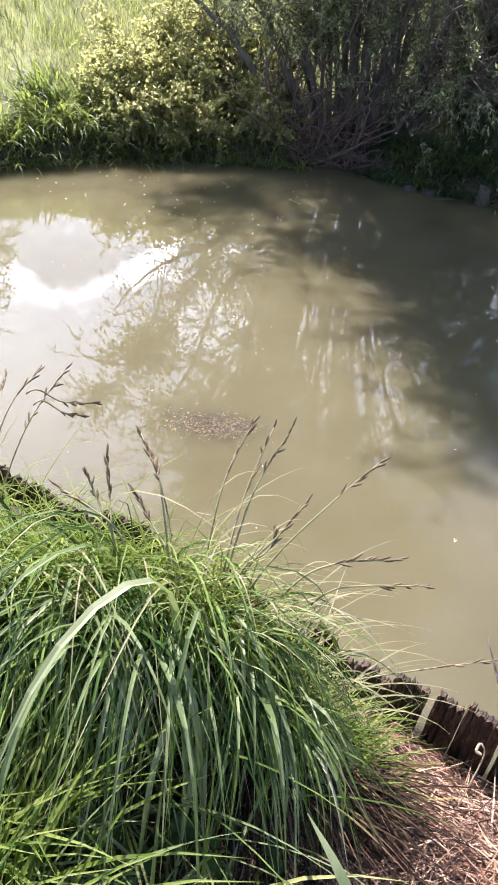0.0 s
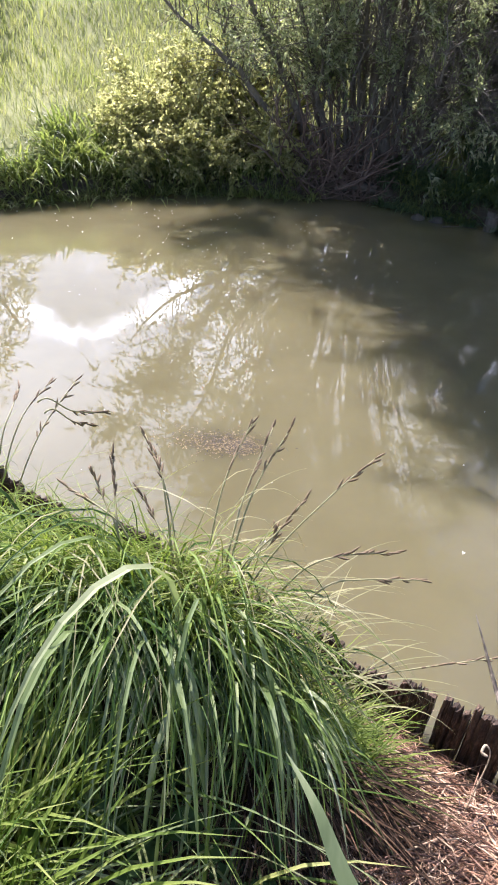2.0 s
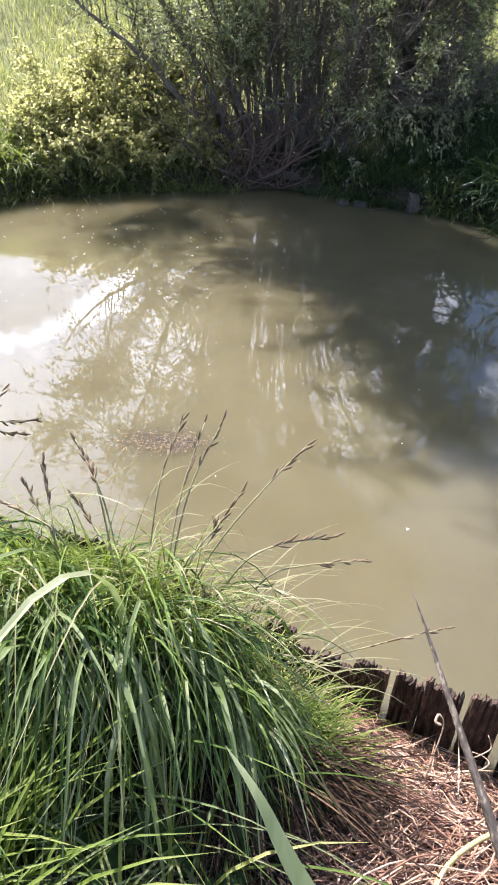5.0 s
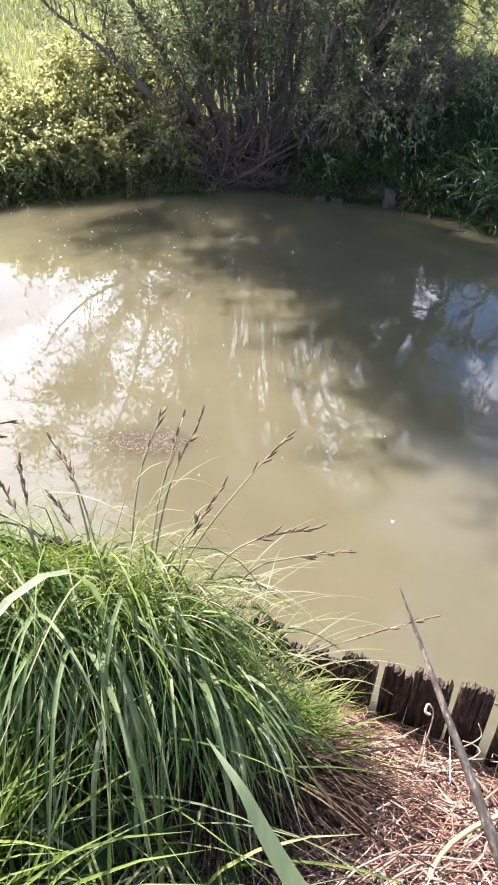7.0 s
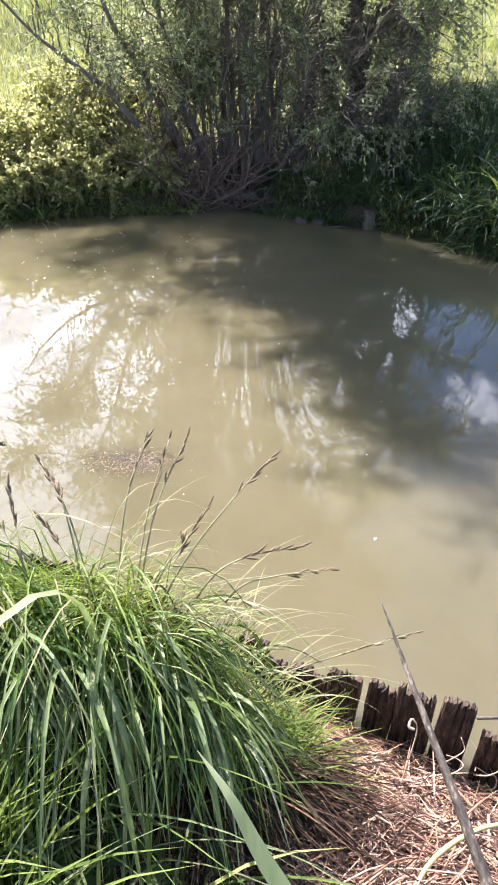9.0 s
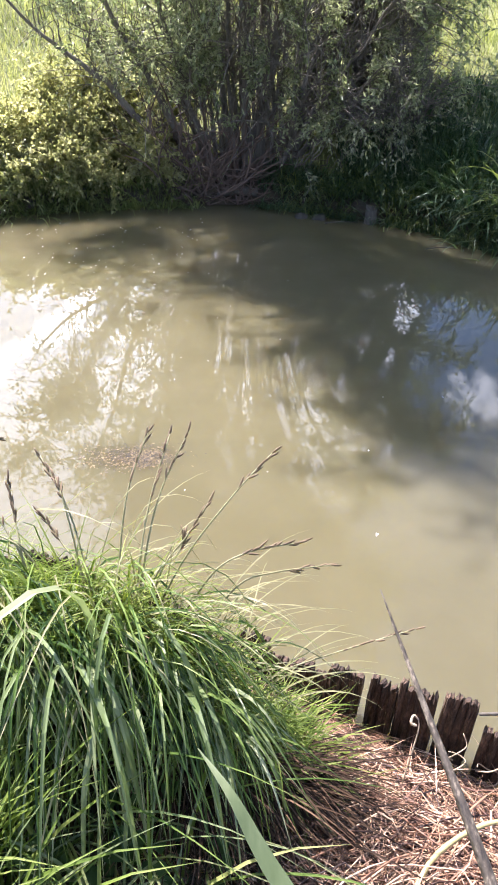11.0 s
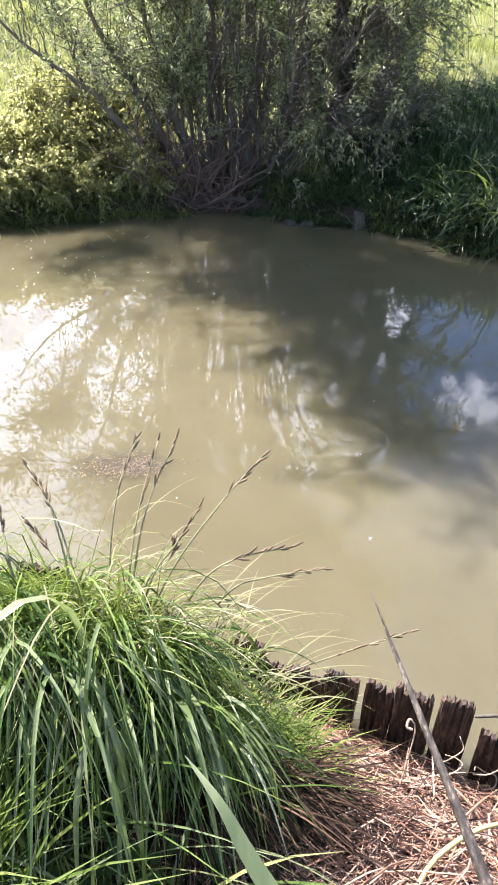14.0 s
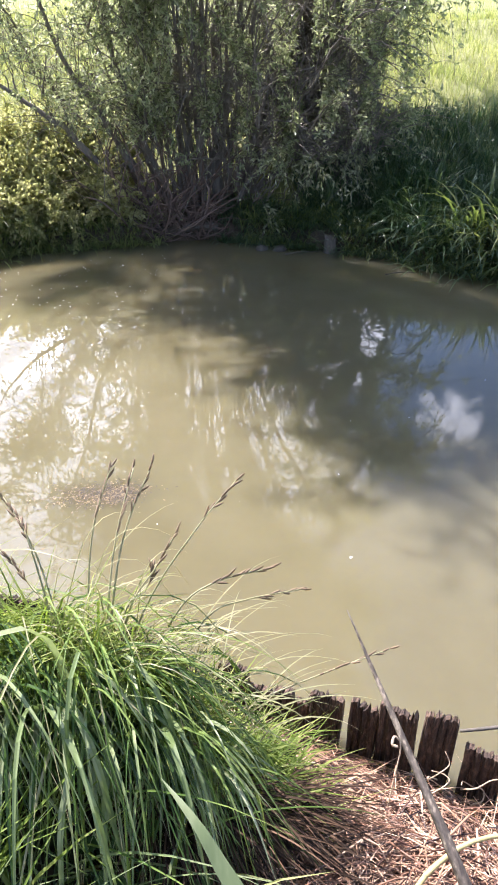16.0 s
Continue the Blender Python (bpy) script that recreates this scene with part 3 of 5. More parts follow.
def tree(name, at, limbs, volumes, leaf, label, category, seed, mat_leaf, shoots=5, twig=1.0):
    g = np.random.default_rng(seed)
    ob = thing(name, *at, label, category)
    off = np.array(at)
    sub = []
    for li, (ctrl, r0, r1) in enumerate(limbs):
        path = smooth_path(ctrl, 16) + g.normal(0, 0.005, (16, 3))
        part("trunk" if li == 0 else "limb", tube_mesh("limb", [(path - off, (r0, r0 * 0.62, (r0 + r1) * 0.36, r1))], M_BARK, 9), ob)
        total = float(np.linalg.norm(np.diff(path, axis=0), axis=1).sum())
        for _ in range(int(total * shoots)):
            k = g.integers(3, 15)
            p = path[k]
            d = path[k] - path[k - 1]
            d /= np.linalg.norm(d)
            d = d * 0.7 + g.normal(0, 0.5, 3) + np.array([0, -0.1, 0.25])
            d /= np.linalg.norm(d)
            ln = g.uniform(0.35, 1.0)
            q = p + d * ln * 0.5 + g.normal(0, 0.06, 3)
            e = p + d * ln + g.normal(0, 0.1, 3) + np.array([0, 0, -0.08 * ln])
            sub.append((smooth_path((p, q, e), 6), (r1 * 0.55 + 0.004, 0.003)))
    for p, r in sub:
        part("branch", tube_mesh("branch", [(p - off, r)], M_BARK, 5), ob)
    lv, twigs = [], []
    for centre, radii, count, hang in volumes:
        *arr, tp = twig_leaves(g, centre, radii, count, leaf[0], leaf[1], leaf[2], hang)
        lv.append(arr)
        twigs += tp
    arr = [np.concatenate([a[i] for a in lv]) for i in range(5)]
    arr[0] = arr[0] - off
    keep = (arr[0][:, 2] + off[2]) > 0.05 + land(arr[0][:, 0] + off[0], arr[0][:, 1] + off[1]).clip(0)
    arr = [a[keep] for a in arr]
    tagged(part("twig_mass", tube_mesh("twig_mass", [(np.asarray(p) - off, (r[0] * twig, r[1] * twig)) for p, r in twigs], M_BARK if twig == 1.0 else M_STEM, 3), ob), kind="stuff")
    part("crown", mesh_from("crown", *leaves(*arr), mat_leaf), ob)
    return ob


def shoot_tree(name, at, limbs, label, category, seed, mat_leaf, density, leaf, bare, leafy, lean=0.0, twig=1.0, reach=1.0):
    """A many-stemmed tree: limbs, leafy shoots along them, twigs along the shoots, leaves along both.
    leafy(p): the share of shoots there; bare(p, r): no leaves there; lean: how far the high crown leans towards the river."""
    g = np.random.default_rng(seed)
    ob = thing(name, *at, label, category)
    off = np.array(at)
    thin, centres, ways = [], [], []
    for li, (ctrl, r0, r1) in enumerate(limbs):
        path = smooth_path(ctrl, 20) + g.normal(0, 0.012, (20, 3))
        high = np.clip(path[:, 2] - 1.6, 0, None)
        path[:, 1] -= lean * high * (1 - sstep(2.2, 3.4, path[:, 0]))
        path[:, 2] += 0.75 * lean * high
        part("trunk" if li == 0 else "limb", tube_mesh("limb", [(path - off, (r0, r0 * 0.55, r0 * 0.3 + r1 * 0.2, r1 * 0.7))], M_BARK, 9), ob)
        total = float(np.linalg.norm(np.diff(path, axis=0), axis=1).sum())
        for si in range(int(total * density)):
            u = g.uniform(0.22, 1.0) ** 0.8 * 18.99
            k = int(u)
            p = path[k] + (path[k + 1] - path[k]) * (u - k)
            if g.uniform() > leafy(p):
                continue
            along = path[k + 1] - path[k]
            along /= np.linalg.norm(along)
            d = along * 0.55 + g.normal(0, 0.55, 3) + np.array([0, -0.05, 0.15])
            d /= np.linalg.norm(d)
            ln = reach * g.uniform(0.35, 0.95)
            tip = p + d * ln + np.array([0, 0, -0.22 * ln * ln])
            line = smooth_path((p, p + d * ln * 0.5 + g.normal(0, 0.03, 3), tip), 7)
            if si % 9 == 0:
                part("branch", tube_mesh("branch", [(line - off, (0.011 * twig, 0.003 * twig))], M_BARK, 5), ob)
            else:
                thin.append((line - off, (0.006 * twig, 0.0022 * twig)))
            sprays = [(line, 14)]
            for _ in range(5):
                q = line[g.integers(1, 7)]
                e = d * 0.5 + g.normal(0, 0.6, 3) + np.array([0, 0, -0.1])
                e /= np.linalg.norm(e)
                tl = (0.4 + 0.6 * reach) * g.uniform(0.16, 0.38)
                spray = np.array([q, q + e * tl * 0.5, q + e * tl + np.array([0, 0, -0.25 * tl])])
                sprays.append((spray, 13))
                if g.uniform() < 0.6:
                    thin.append((spray - off, (0.0028 * twig, 0.0012 * twig)))
            for spray, m in sprays:
                t = np.sort(g.uniform(0.08, 1.0, m)) * (len(spray) - 1.001)
                a = t.astype(int)
                way = spray[a + 1] - spray[a]
                centres.append(spray[a] + way * (t - a)[:, None])
                ways.append(way / (np.linalg.norm(way, axis=1, keepdims=True) + 1e-9))
    pos, way = np.concatenate(centres), np.concatenate(ways)
    ok = ~bare(pos, g.uniform(0, 1, len(pos)))
    pos, way = pos[ok], way[ok]
    n = len(pos)
    way = way * 0.7 + g.normal(0, 0.5, (n, 3)) + np.array([0, 0, -0.2])
    nor = g.normal(0, 1.0, (n, 3)) + np.array([0, -0.2, 0.4])
    tagged(part("twig_mass", tube_mesh("twig_mass", thin, M_BARK, 3), ob), kind="stuff")
    part("crown", mesh_from("crown", *leaves(pos - off, way, nor, leaf[0] * g.uniform(0.6, 1.25, n), leaf[1] * g.uniform(0.7, 1.3, n)), mat_leaf), ob)
    return ob


willow_limbs = [
    (((1.02, 8.15, 0.0), (1.0, 8.17, 0.5), (0.98, 8.22, 1.1), (1.05, 8.5, 2.4), (1.2, 8.8, 4.0), (1.2, 9.0, 5.6)), 0.1, 0.014),
    (((0.45, 8.05, 0.0), (-0.36, 8.1, 0.8), (-0.63, 8.15, 1.1), (-1.07, 8.25, 1.4), (-1.64, 8.4, 1.8), (-1.95, 8.5, 2.15)), 0.06, 0.006),
    (((0.45, 8.15, 0.05), (-0.02, 8.05, 0.85), (-0.2, 8.0, 1.17), (-0.5, 7.95, 1.65), (-0.8, 7.9, 2.3), (-1.2, 7.9, 3.1)), 0.06, 0.012),
    (((0.5, 8.25, 0.05), (0.12, 8.25, 1.1), (-0.09, 8.2, 1.9), (-0.2, 8.2, 3.2), (-0.3, 8.2, 4.5)), 0.05, 0.012),
    (((0.35, 8.2, 0.3), (-0.45, 8.4, 1.1), (-1.0, 8.5, 1.9), (-1.6, 8.6, 2.6), (-2.1, 8.6, 3.0)), 0.03, 0.006),
    (((0.5, 8.1, 0.1), (0.0, 7.9, 1.6), (-0.4, 7.8, 3.0), (-0.55, 7.8, 4.2)), 0.04, 0.01),
    (((0.8, 8.1, 0.1), (0.8, 7.9, 1.8), (0.9, 7.9, 3.6), (0.9, 8.0, 5.6)), 0.04, 0.01),
    (((0.7, 8.3, 0.05), (0.5, 8.5, 1.6), (0.35, 8.4, 3.4), (0.4, 8.2, 5.8)), 0.045, 0.012),
    (((0.75, 8.1, 0.05), (0.6, 7.9, 1.4), (0.5, 7.7, 2.8), (0.3, 7.6, 4.6)), 0.035, 0.01),
    (((1.1, 8.2, 0.1), (1.65, 8.25, 1.1), (2.25, 8.25, 1.8), (2.75, 8.25, 2.25)), 0.04, 0.01),
    (((1.1, 8.1, 0.1), (1.5, 7.95, 0.9), (1.9, 7.8, 1.45), (2.3, 7.75, 2.1)), 0.03, 0.01),
    (((1.05, 8.3, 0.1), (1.8, 8.8, 1.6), (2.7, 9.3, 2.6), (3.7, 9.7, 3.3), (4.4, 9.9, 3.8)), 0.05, 0.012),
    (((1.0, 8.4, 0.1), (1.6, 9.0, 2.2), (2.5, 9.5, 3.7), (3.5, 9.8, 4.7)), 0.05, 0.012),
    (((1.05, 8.4, 0.1), (1.9, 9.2, 1.9), (2.9, 9.7, 2.7), (4.0, 10.1, 2.9)), 0.04, 0.01),
    (((1.0, 8.3, 0.1), (1.4, 8.5, 2.0), (1.9, 8.6, 3.8), (2.3, 8.8, 5.0)), 0.045, 0.012),
    (((0.9, 8.2, 0.1), (1.2, 8.0, 2.0), (1.5, 7.9, 3.4), (1.7, 7.9, 4.8)), 0.04, 0.01),
    (((1.1, 8.3, 0.1), (1.7, 8.4, 1.7), (2.4, 8.5, 2.8), (3.0, 8.7, 3.6)), 0.04, 0.01),
]
g = np.random.default_rng(55)
for i in range(16):
    # the many thinner stems of the fan
    x0 = g.uniform(0.2, 1.2)
    a = radians(-58 + 112 * (i + g.uniform(0, 1)) / 16)
    reach = g.uniform(3.0, 5.2) * (1.0 - (0.45 if a < 0 else 0.15) * abs(math.sin(a)))
    y0, y1 = g.uniform(8.0, 8.4), g.uniform(7.6, 8.6)
    bow = g.uniform(0.05, 0.3)
    willow_limbs.append((((x0, y0, 0.05), (x0 + math.sin(a) * reach * 0.36, y0 + 0.3 * (y1 - y0), reach * 0.36 * math.cos(a) + bow * 0.6), (x0 + math.sin(a) * reach * 0.7, y0 + 0.7 * (y1 - y0), reach * 0.7 * math.cos(a) + bow), (x0 + math.sin(a) * reach, y1, reach * math.cos(a) + bow * 0.7)), g.uniform(0.01, 0.022), 0.005))
for i in range(12):
    # leafy rods off the leaning limb
    u = g.uniform(0.1, 0.9)
    x0, z0 = -0.35 - 1.3 * u, 0.8 + 0.98 * u
    willow_limbs.append((((x0, 8.1 + 0.3 * u, z0), (x0 - g.uniform(0.0, 0.2), 8.3, z0 + 0.4), (x0 - g.uniform(0.0, 0.5), g.uniform(8.2, 8.6), z0 + g.uniform(0.6, 1.1))), 0.01, 0.004))
for i in range(30):
    # young growth behind the stems, in the sun
    x0, y0 = 0.2 + 0.08 * i + g.normal(0, 0.06), g.uniform(8.6, 9.3)
    z0 = float(land(x0, y0))
    willow_limbs.append((((x0, y0, z0 - 0.03), (x0 + g.normal(0, 0.1), y0, z0 + 0.6), (x0 + g.normal(0, 0.25), y0 + g.normal(0, 0.15), z0 + g.uniform(1.0, 1.7))), 0.01, 0.004))
for i in range(13):
    # the high crown that hangs over the river
    x1 = -0.95 + 0.31 * i + g.normal(0, 0.1)
    willow_limbs.append((((0.5 + 0.06 * i, 8.2, 0.1), (0.6 + 0.3 * (x1 - 0.6), 8.1, 2.0), (0.6 + 0.7 * (x1 - 0.6), 7.9 + g.normal(0, 0.2), 3.6), (x1, 7.8 + g.normal(0, 0.3), g.uniform(4.5, 5.2))), 0.026, 0.007))
for i in range(15):
    # leafy rods through the middle of the bush
    x0, y1 = g.uniform(0.1, 1.5), g.uniform(7.45, 8.1)
    x1 = x0 + g.normal(0, 0.3)
    willow_limbs.append((((x0, 8.25, 0.1), (0.5 * (x0 + x1), 0.5 * (8.2 + y1), 0.9), (x1, y1, g.uniform(1.5, 2.6))), 0.013, 0.004))
for i in range(14):
    # low boughs over the slope
    x1 = g.uniform(2.1, 3.0)
    willow_limbs.append((((1.1, 8.25, 0.15), (0.5 * (1.1 + x1), 8.2, 0.95), (x1, g.uniform(8.0, 8.8), g.uniform(1.4, 2.2))), 0.018, 0.005))
for i in range(13):
    # the wide side of the crown, behind the slope
    x1, z1 = g.uniform(2.4, 4.5), g.uniform(2.4, 4.0)
    willow_limbs.append((((1.05 + 0.02 * i, 8.35, 0.1), (1.0 + 0.3 * x1, 8.9, 0.5 * z1 + 0.2), (0.4 + 0.65 * x1, 9.3, 0.85 * z1), (x1, g.uniform(9.2, 9.9), z1)), 0.025, 0.006))
for i in range(26):
    # leafy suckers from the foot on the shaded side
    x0 = g.uniform(1.1, 2.3)
    willow_limbs.append((((x0, 8.0, 0.1), (x0 + g.uniform(0.0, 0.4), 7.85, 0.5), (x0 + g.uniform(0.1, 0.8), g.uniform(7.5, 7.9), g.uniform(0.85, 1.35))), 0.014, 0.005))


def willow_leafy(p):
    """Thin below, dense in the high crown, thin low on the sunny side."""
    x, y, z = (float(v) for v in p)
    if y > 8.55 and z < 2.4:
        return 0.38 + 0.55 * float(sstep(0.9, 1.6, x) * sstep(2.2, 1.5, z)) + 0.2 * float(sstep(0.9, 1.6, x) * sstep(1.5, 2.2, z))
    if z < 0.75:
        return 0.0
    low = 0.3 + 0.12 * float(sstep(8.05, 7.85, y))
    west = float(sstep(0.8, 0.3, x))
    share = low + (1 - low) * float(sstep(2.8 - 0.8 * west, 4.6 - 1.2 * west, z))
    share *= 1 - 0.72 * float(sstep(-0.35, -1.0, x) * sstep(2.3, 1.8, z))
    share *= 1 - 0.2 * float(sstep(0.4, 0.8, x) * sstep(2.2, 1.8, x) * sstep(1.7, 2.3, z))
    return share * (1 - 0.72 * float(sstep(8.0, 8.3, y) * sstep(1.2, 0.7, x) * sstep(1.5, 2.0, z)))


def willow_bare(p, r):
    """Few leaves in front of the bare foot of the tree, on the ground, and low on the sunny side."""
    x, y, z = p.T
    foot = (y < 8.5) & (x > -0.15) & (x < 1.08) & (z < 0.95 + 0.15 * np.sin(x * 7)) & (r < 0.93)
    tier, x8 = z - 0.4 * (y - 8.0), x * 8.1 / y
    gap = np.sin(x8 * 14 + 1.7 * np.sin(tier * 3.1)) + np.sin(tier * 8.5 + 1.9 * np.sin(x8 * 4.3 + 1.0) + 0.8 * np.sin(x8 * 23))
    gappy = (z > 0.9) & (z < 4.4) & (x > 0.5) & (gap > 0.15 - 0.7 * sstep(3.0, 2.2, tier) * sstep(3.0, 2.4, x)) & (r < 0.98) & ~((y > 8.5) & (x > 1.4) & (z < 1.4))
    sunny = (x < 0.05) & (((z < 0.9 - 0.45 * x) & (r < 0.85)) | ((z < 2.3) & (r < 0.5)))
    return foot | sunny | gappy | (z < 0.12 + land(x, y).clip(0)) | ((np.abs(x - 2.05) < 0.2) & (y < 7.5) & (z < 0.45)) | ((x > 2.7) & (z < 0.9))


shoot_tree("willow_tree", (0.7, 8.2, 0.1), willow_limbs, "many-stemmed willow with grey-green leaves leaning over the river", "tree", 101, M_WILLOW, 24, (0.06, 0.02), willow_bare, willow_leafy, 0.4)
tree("bank_tree", (-5.6, 11.2, 1.3),
     ((((-5.6, 11.2, 1.2), (-5.5, 11.1, 2.4), (-5.4, 11.0, 4.2)), 0.12, 0.03), (((-5.5, 11.2, 1.8), (-5.0, 11.0, 2.8), (-4.5, 10.9, 3.5)), 0.06, 0.02), (((-5.6, 11.2, 1.8), (-6.2, 11.3, 3.0), (-6.5, 11.2, 4.0)), 0.06, 0.02)),
     (((-5.6, 11.1, 3.9), (1.0, 1.0, 1.2), 520, 0.3), ((-5.0, 11.0, 2.7), (0.7, 0.8, 0.6), 180, 0.3)), (14, 0.07, 0.022), "pale leafy tree on the slope, mirrored in the water", "tree", 102, M_BUSH, shoots=3)
g = np.random.default_rng(58)
bush_limbs = []
for i in range(120):
    x0 = g.uniform(-1.9, 0.05)
    d = g.uniform(0.08, 1.3)
    y0 = float(far_line(x0)) + d
    z0 = float(land(x0, y0))
    top = (0.22 + 0.3 * d) * g.uniform(0.6, 1.15)
    bush_limbs.append((((x0, y0, z0 - 0.02), (x0 + g.normal(0, 0.05), y0 - 0.02, z0 + top * 0.5), (x0 + g.normal(0, 0.12), y0 - 0.05, z0 + top)), 0.009, 0.003))
shoot_tree("leafy_bush", (-0.8, 7.9, 0.15), bush_limbs, "sunlit yellow-green bush below the willow", "bush", 103, M_BUSH, 14, (0.042, 0.027), lambda p, r: p[:, 2] < 0.04 + land(p[:, 0], p[:, 1]).clip(0), lambda p: 1.0, twig=0.5, reach=0.36)

# ---- dead branches, stump and stones at the willow's foot ----
g = np.random.default_rng(33)
tangle = thing("dead_branch_heap", 0.55, 7.85, 0.1, "tangle of bare grey-brown dead branches at the waterline", "branches")
for i in range(110):
    x0, y0 = g.uniform(-0.02, 0.82), g.uniform(7.62, 7.95)
    a = np.array([x0, y0, max(0.03, float(land(x0, y0)))])
    ln = g.uniform(0.4, 1.1) if i % 4 else g.uniform(1.0, 1.4)
    d = np.array([g.normal(0, 0.6), g.normal(0.0, 0.15), g.uniform(0.3, 1.0)])
    d /= np.linalg.norm(d)
    b, c = a + d * ln * 0.5 + g.normal(0, 0.11, 3), a + d * ln + g.normal(0, 0.09, 3) + np.array([0, 0, -0.1 * ln])
    r = g.uniform(0.005, 0.015)
    part("branch", tube_mesh("branch", [(smooth_path((a, b, c), 7) - np.array(tangle.location), (r, r * 0.45))], M_TWIG, 5), tangle)
for i in range(90):
    x0 = g.uniform(-0.05, 0.95)
    a = np.array([x0, g.uniform(7.6, 7.95), g.uniform(0.06, 0.35)])
    d = np.array([g.normal(0, 1), g.normal(0, 0.2), g.normal(0, 0.35)])
    d /= np.linalg.norm(d)
    ln = g.uniform(0.25, 0.7)
    part("branch", tube_mesh("branch", [(smooth_path((a - d * ln / 2, a + g.normal(0, 0.04, 3), a + d * ln / 2), 6) - np.array(tangle.location), (0.007, 0.003))], M_TWIG, 5), tangle)
log = thing("fallen_log", 0.72, 7.72, 0.1, "pale dead log lying at the waterline", "log")
part("wood", tube_mesh("wood", [(smooth_path(((-0.22, 0.0, 0.0), (0.0, 0.02, 0.05), (0.22, 0.0, 0.03)), 8), (0.025, 0.05, 0.045))], M_GREYWOOD, 9), log)


def stump_mesh(g):
    bm = bmesh.new()
    segs = 14
    rings = []
    for zi, z in enumerate((-0.35, 0.0, 0.08, 0.15)):
        ring = []
        for k in range(segs):
            a = 2 * math.pi * k / segs
            rr = 0.058 * (1.1 - 0.1 * zi / 3) * (1 + 0.12 * math.sin(3 * a + zi))
            ring.append(bm.verts.new((rr * math.cos(a), rr * 0.8 * math.sin(a), z + (g.uniform(-0.02, 0.05) if zi == 3 else 0))))
        rings.append(ring)
    for a, b in zip(rings, rings[1:]):
        for k in range(segs):
            bm.faces.new((a[k], a[(k + 1) % segs], b[(k + 1) % segs], b[k]))
    bm.faces.new(rings[-1])
    me = bpy.data.meshes.new("post")
    bm.to_mesh(me)
    bm.free()
    me.materials.append(M_GREYWOOD)
    return me


stump = thing("old_post", 2.05, 7.05, 0.0, "short weathered grey post standing in the shallows", "post")
part("post", stump_mesh(g), stump)


def stone(x, y, z, sx, sy, sz, seed):
    bm = bmesh.new()
    bmesh.ops.create_icosphere(bm, subdivisions=3, radius=1)
    for v in bm.verts:
        k = 1 + 0.25 * noise.noise(v.co * 1.3 + Vector((seed, 0, 0)))
        v.co = Vector((v.co.x * sx * k, v.co.y * sy * k, v.co.z * sz * k))
    me = bpy.data.meshes.new("stone")
    bm.to_mesh(me)
    bm.free()
    me.polygons.foreach_set("use_smooth", np.ones(len(me.polygons), dtype=bool))
    me.materials.append(M_STONE)
    ob = new("stone", me)
    ob.location = (x, y, z)
    return tagged(ob, "small rounded stone half under water by the bank", "stone", "stones in the shallows")


stone(1.36, 7.25, 0.0, 0.07, 0.06, 0.05, 1)
stone(1.55, 7.2, 0.0, 0.08, 0.06, 0.05, 5)

for tx, ty, tl, ta in ((1.75, 7.02, 0.35, 0.1), (2.2, 6.98, 0.45, -0.15), (2.3, 7.05, 0.3, 0.5), (2.55, 6.2, 0.3, 0.05)):
    twig_ob = thing("fallen_twig", tx, ty, 0.012, "thin dead twig lying on the water by the bank", "twig", "twigs at the waterline")
    part("stem", tube_mesh("stem", [(smooth_path(((-tl / 2 * math.cos(ta), -tl / 2 * math.sin(ta), 0.0), (0, 0.02, 0.01), (tl / 2 * math.cos(ta), tl / 2 * math.sin(ta), 0.004)), 7), (0.006, 0.003))], M_GREYWOOD, 6), twig_ob)

# ---- near bank: rotten planks along the edge ----
g = np.random.default_rng(5)


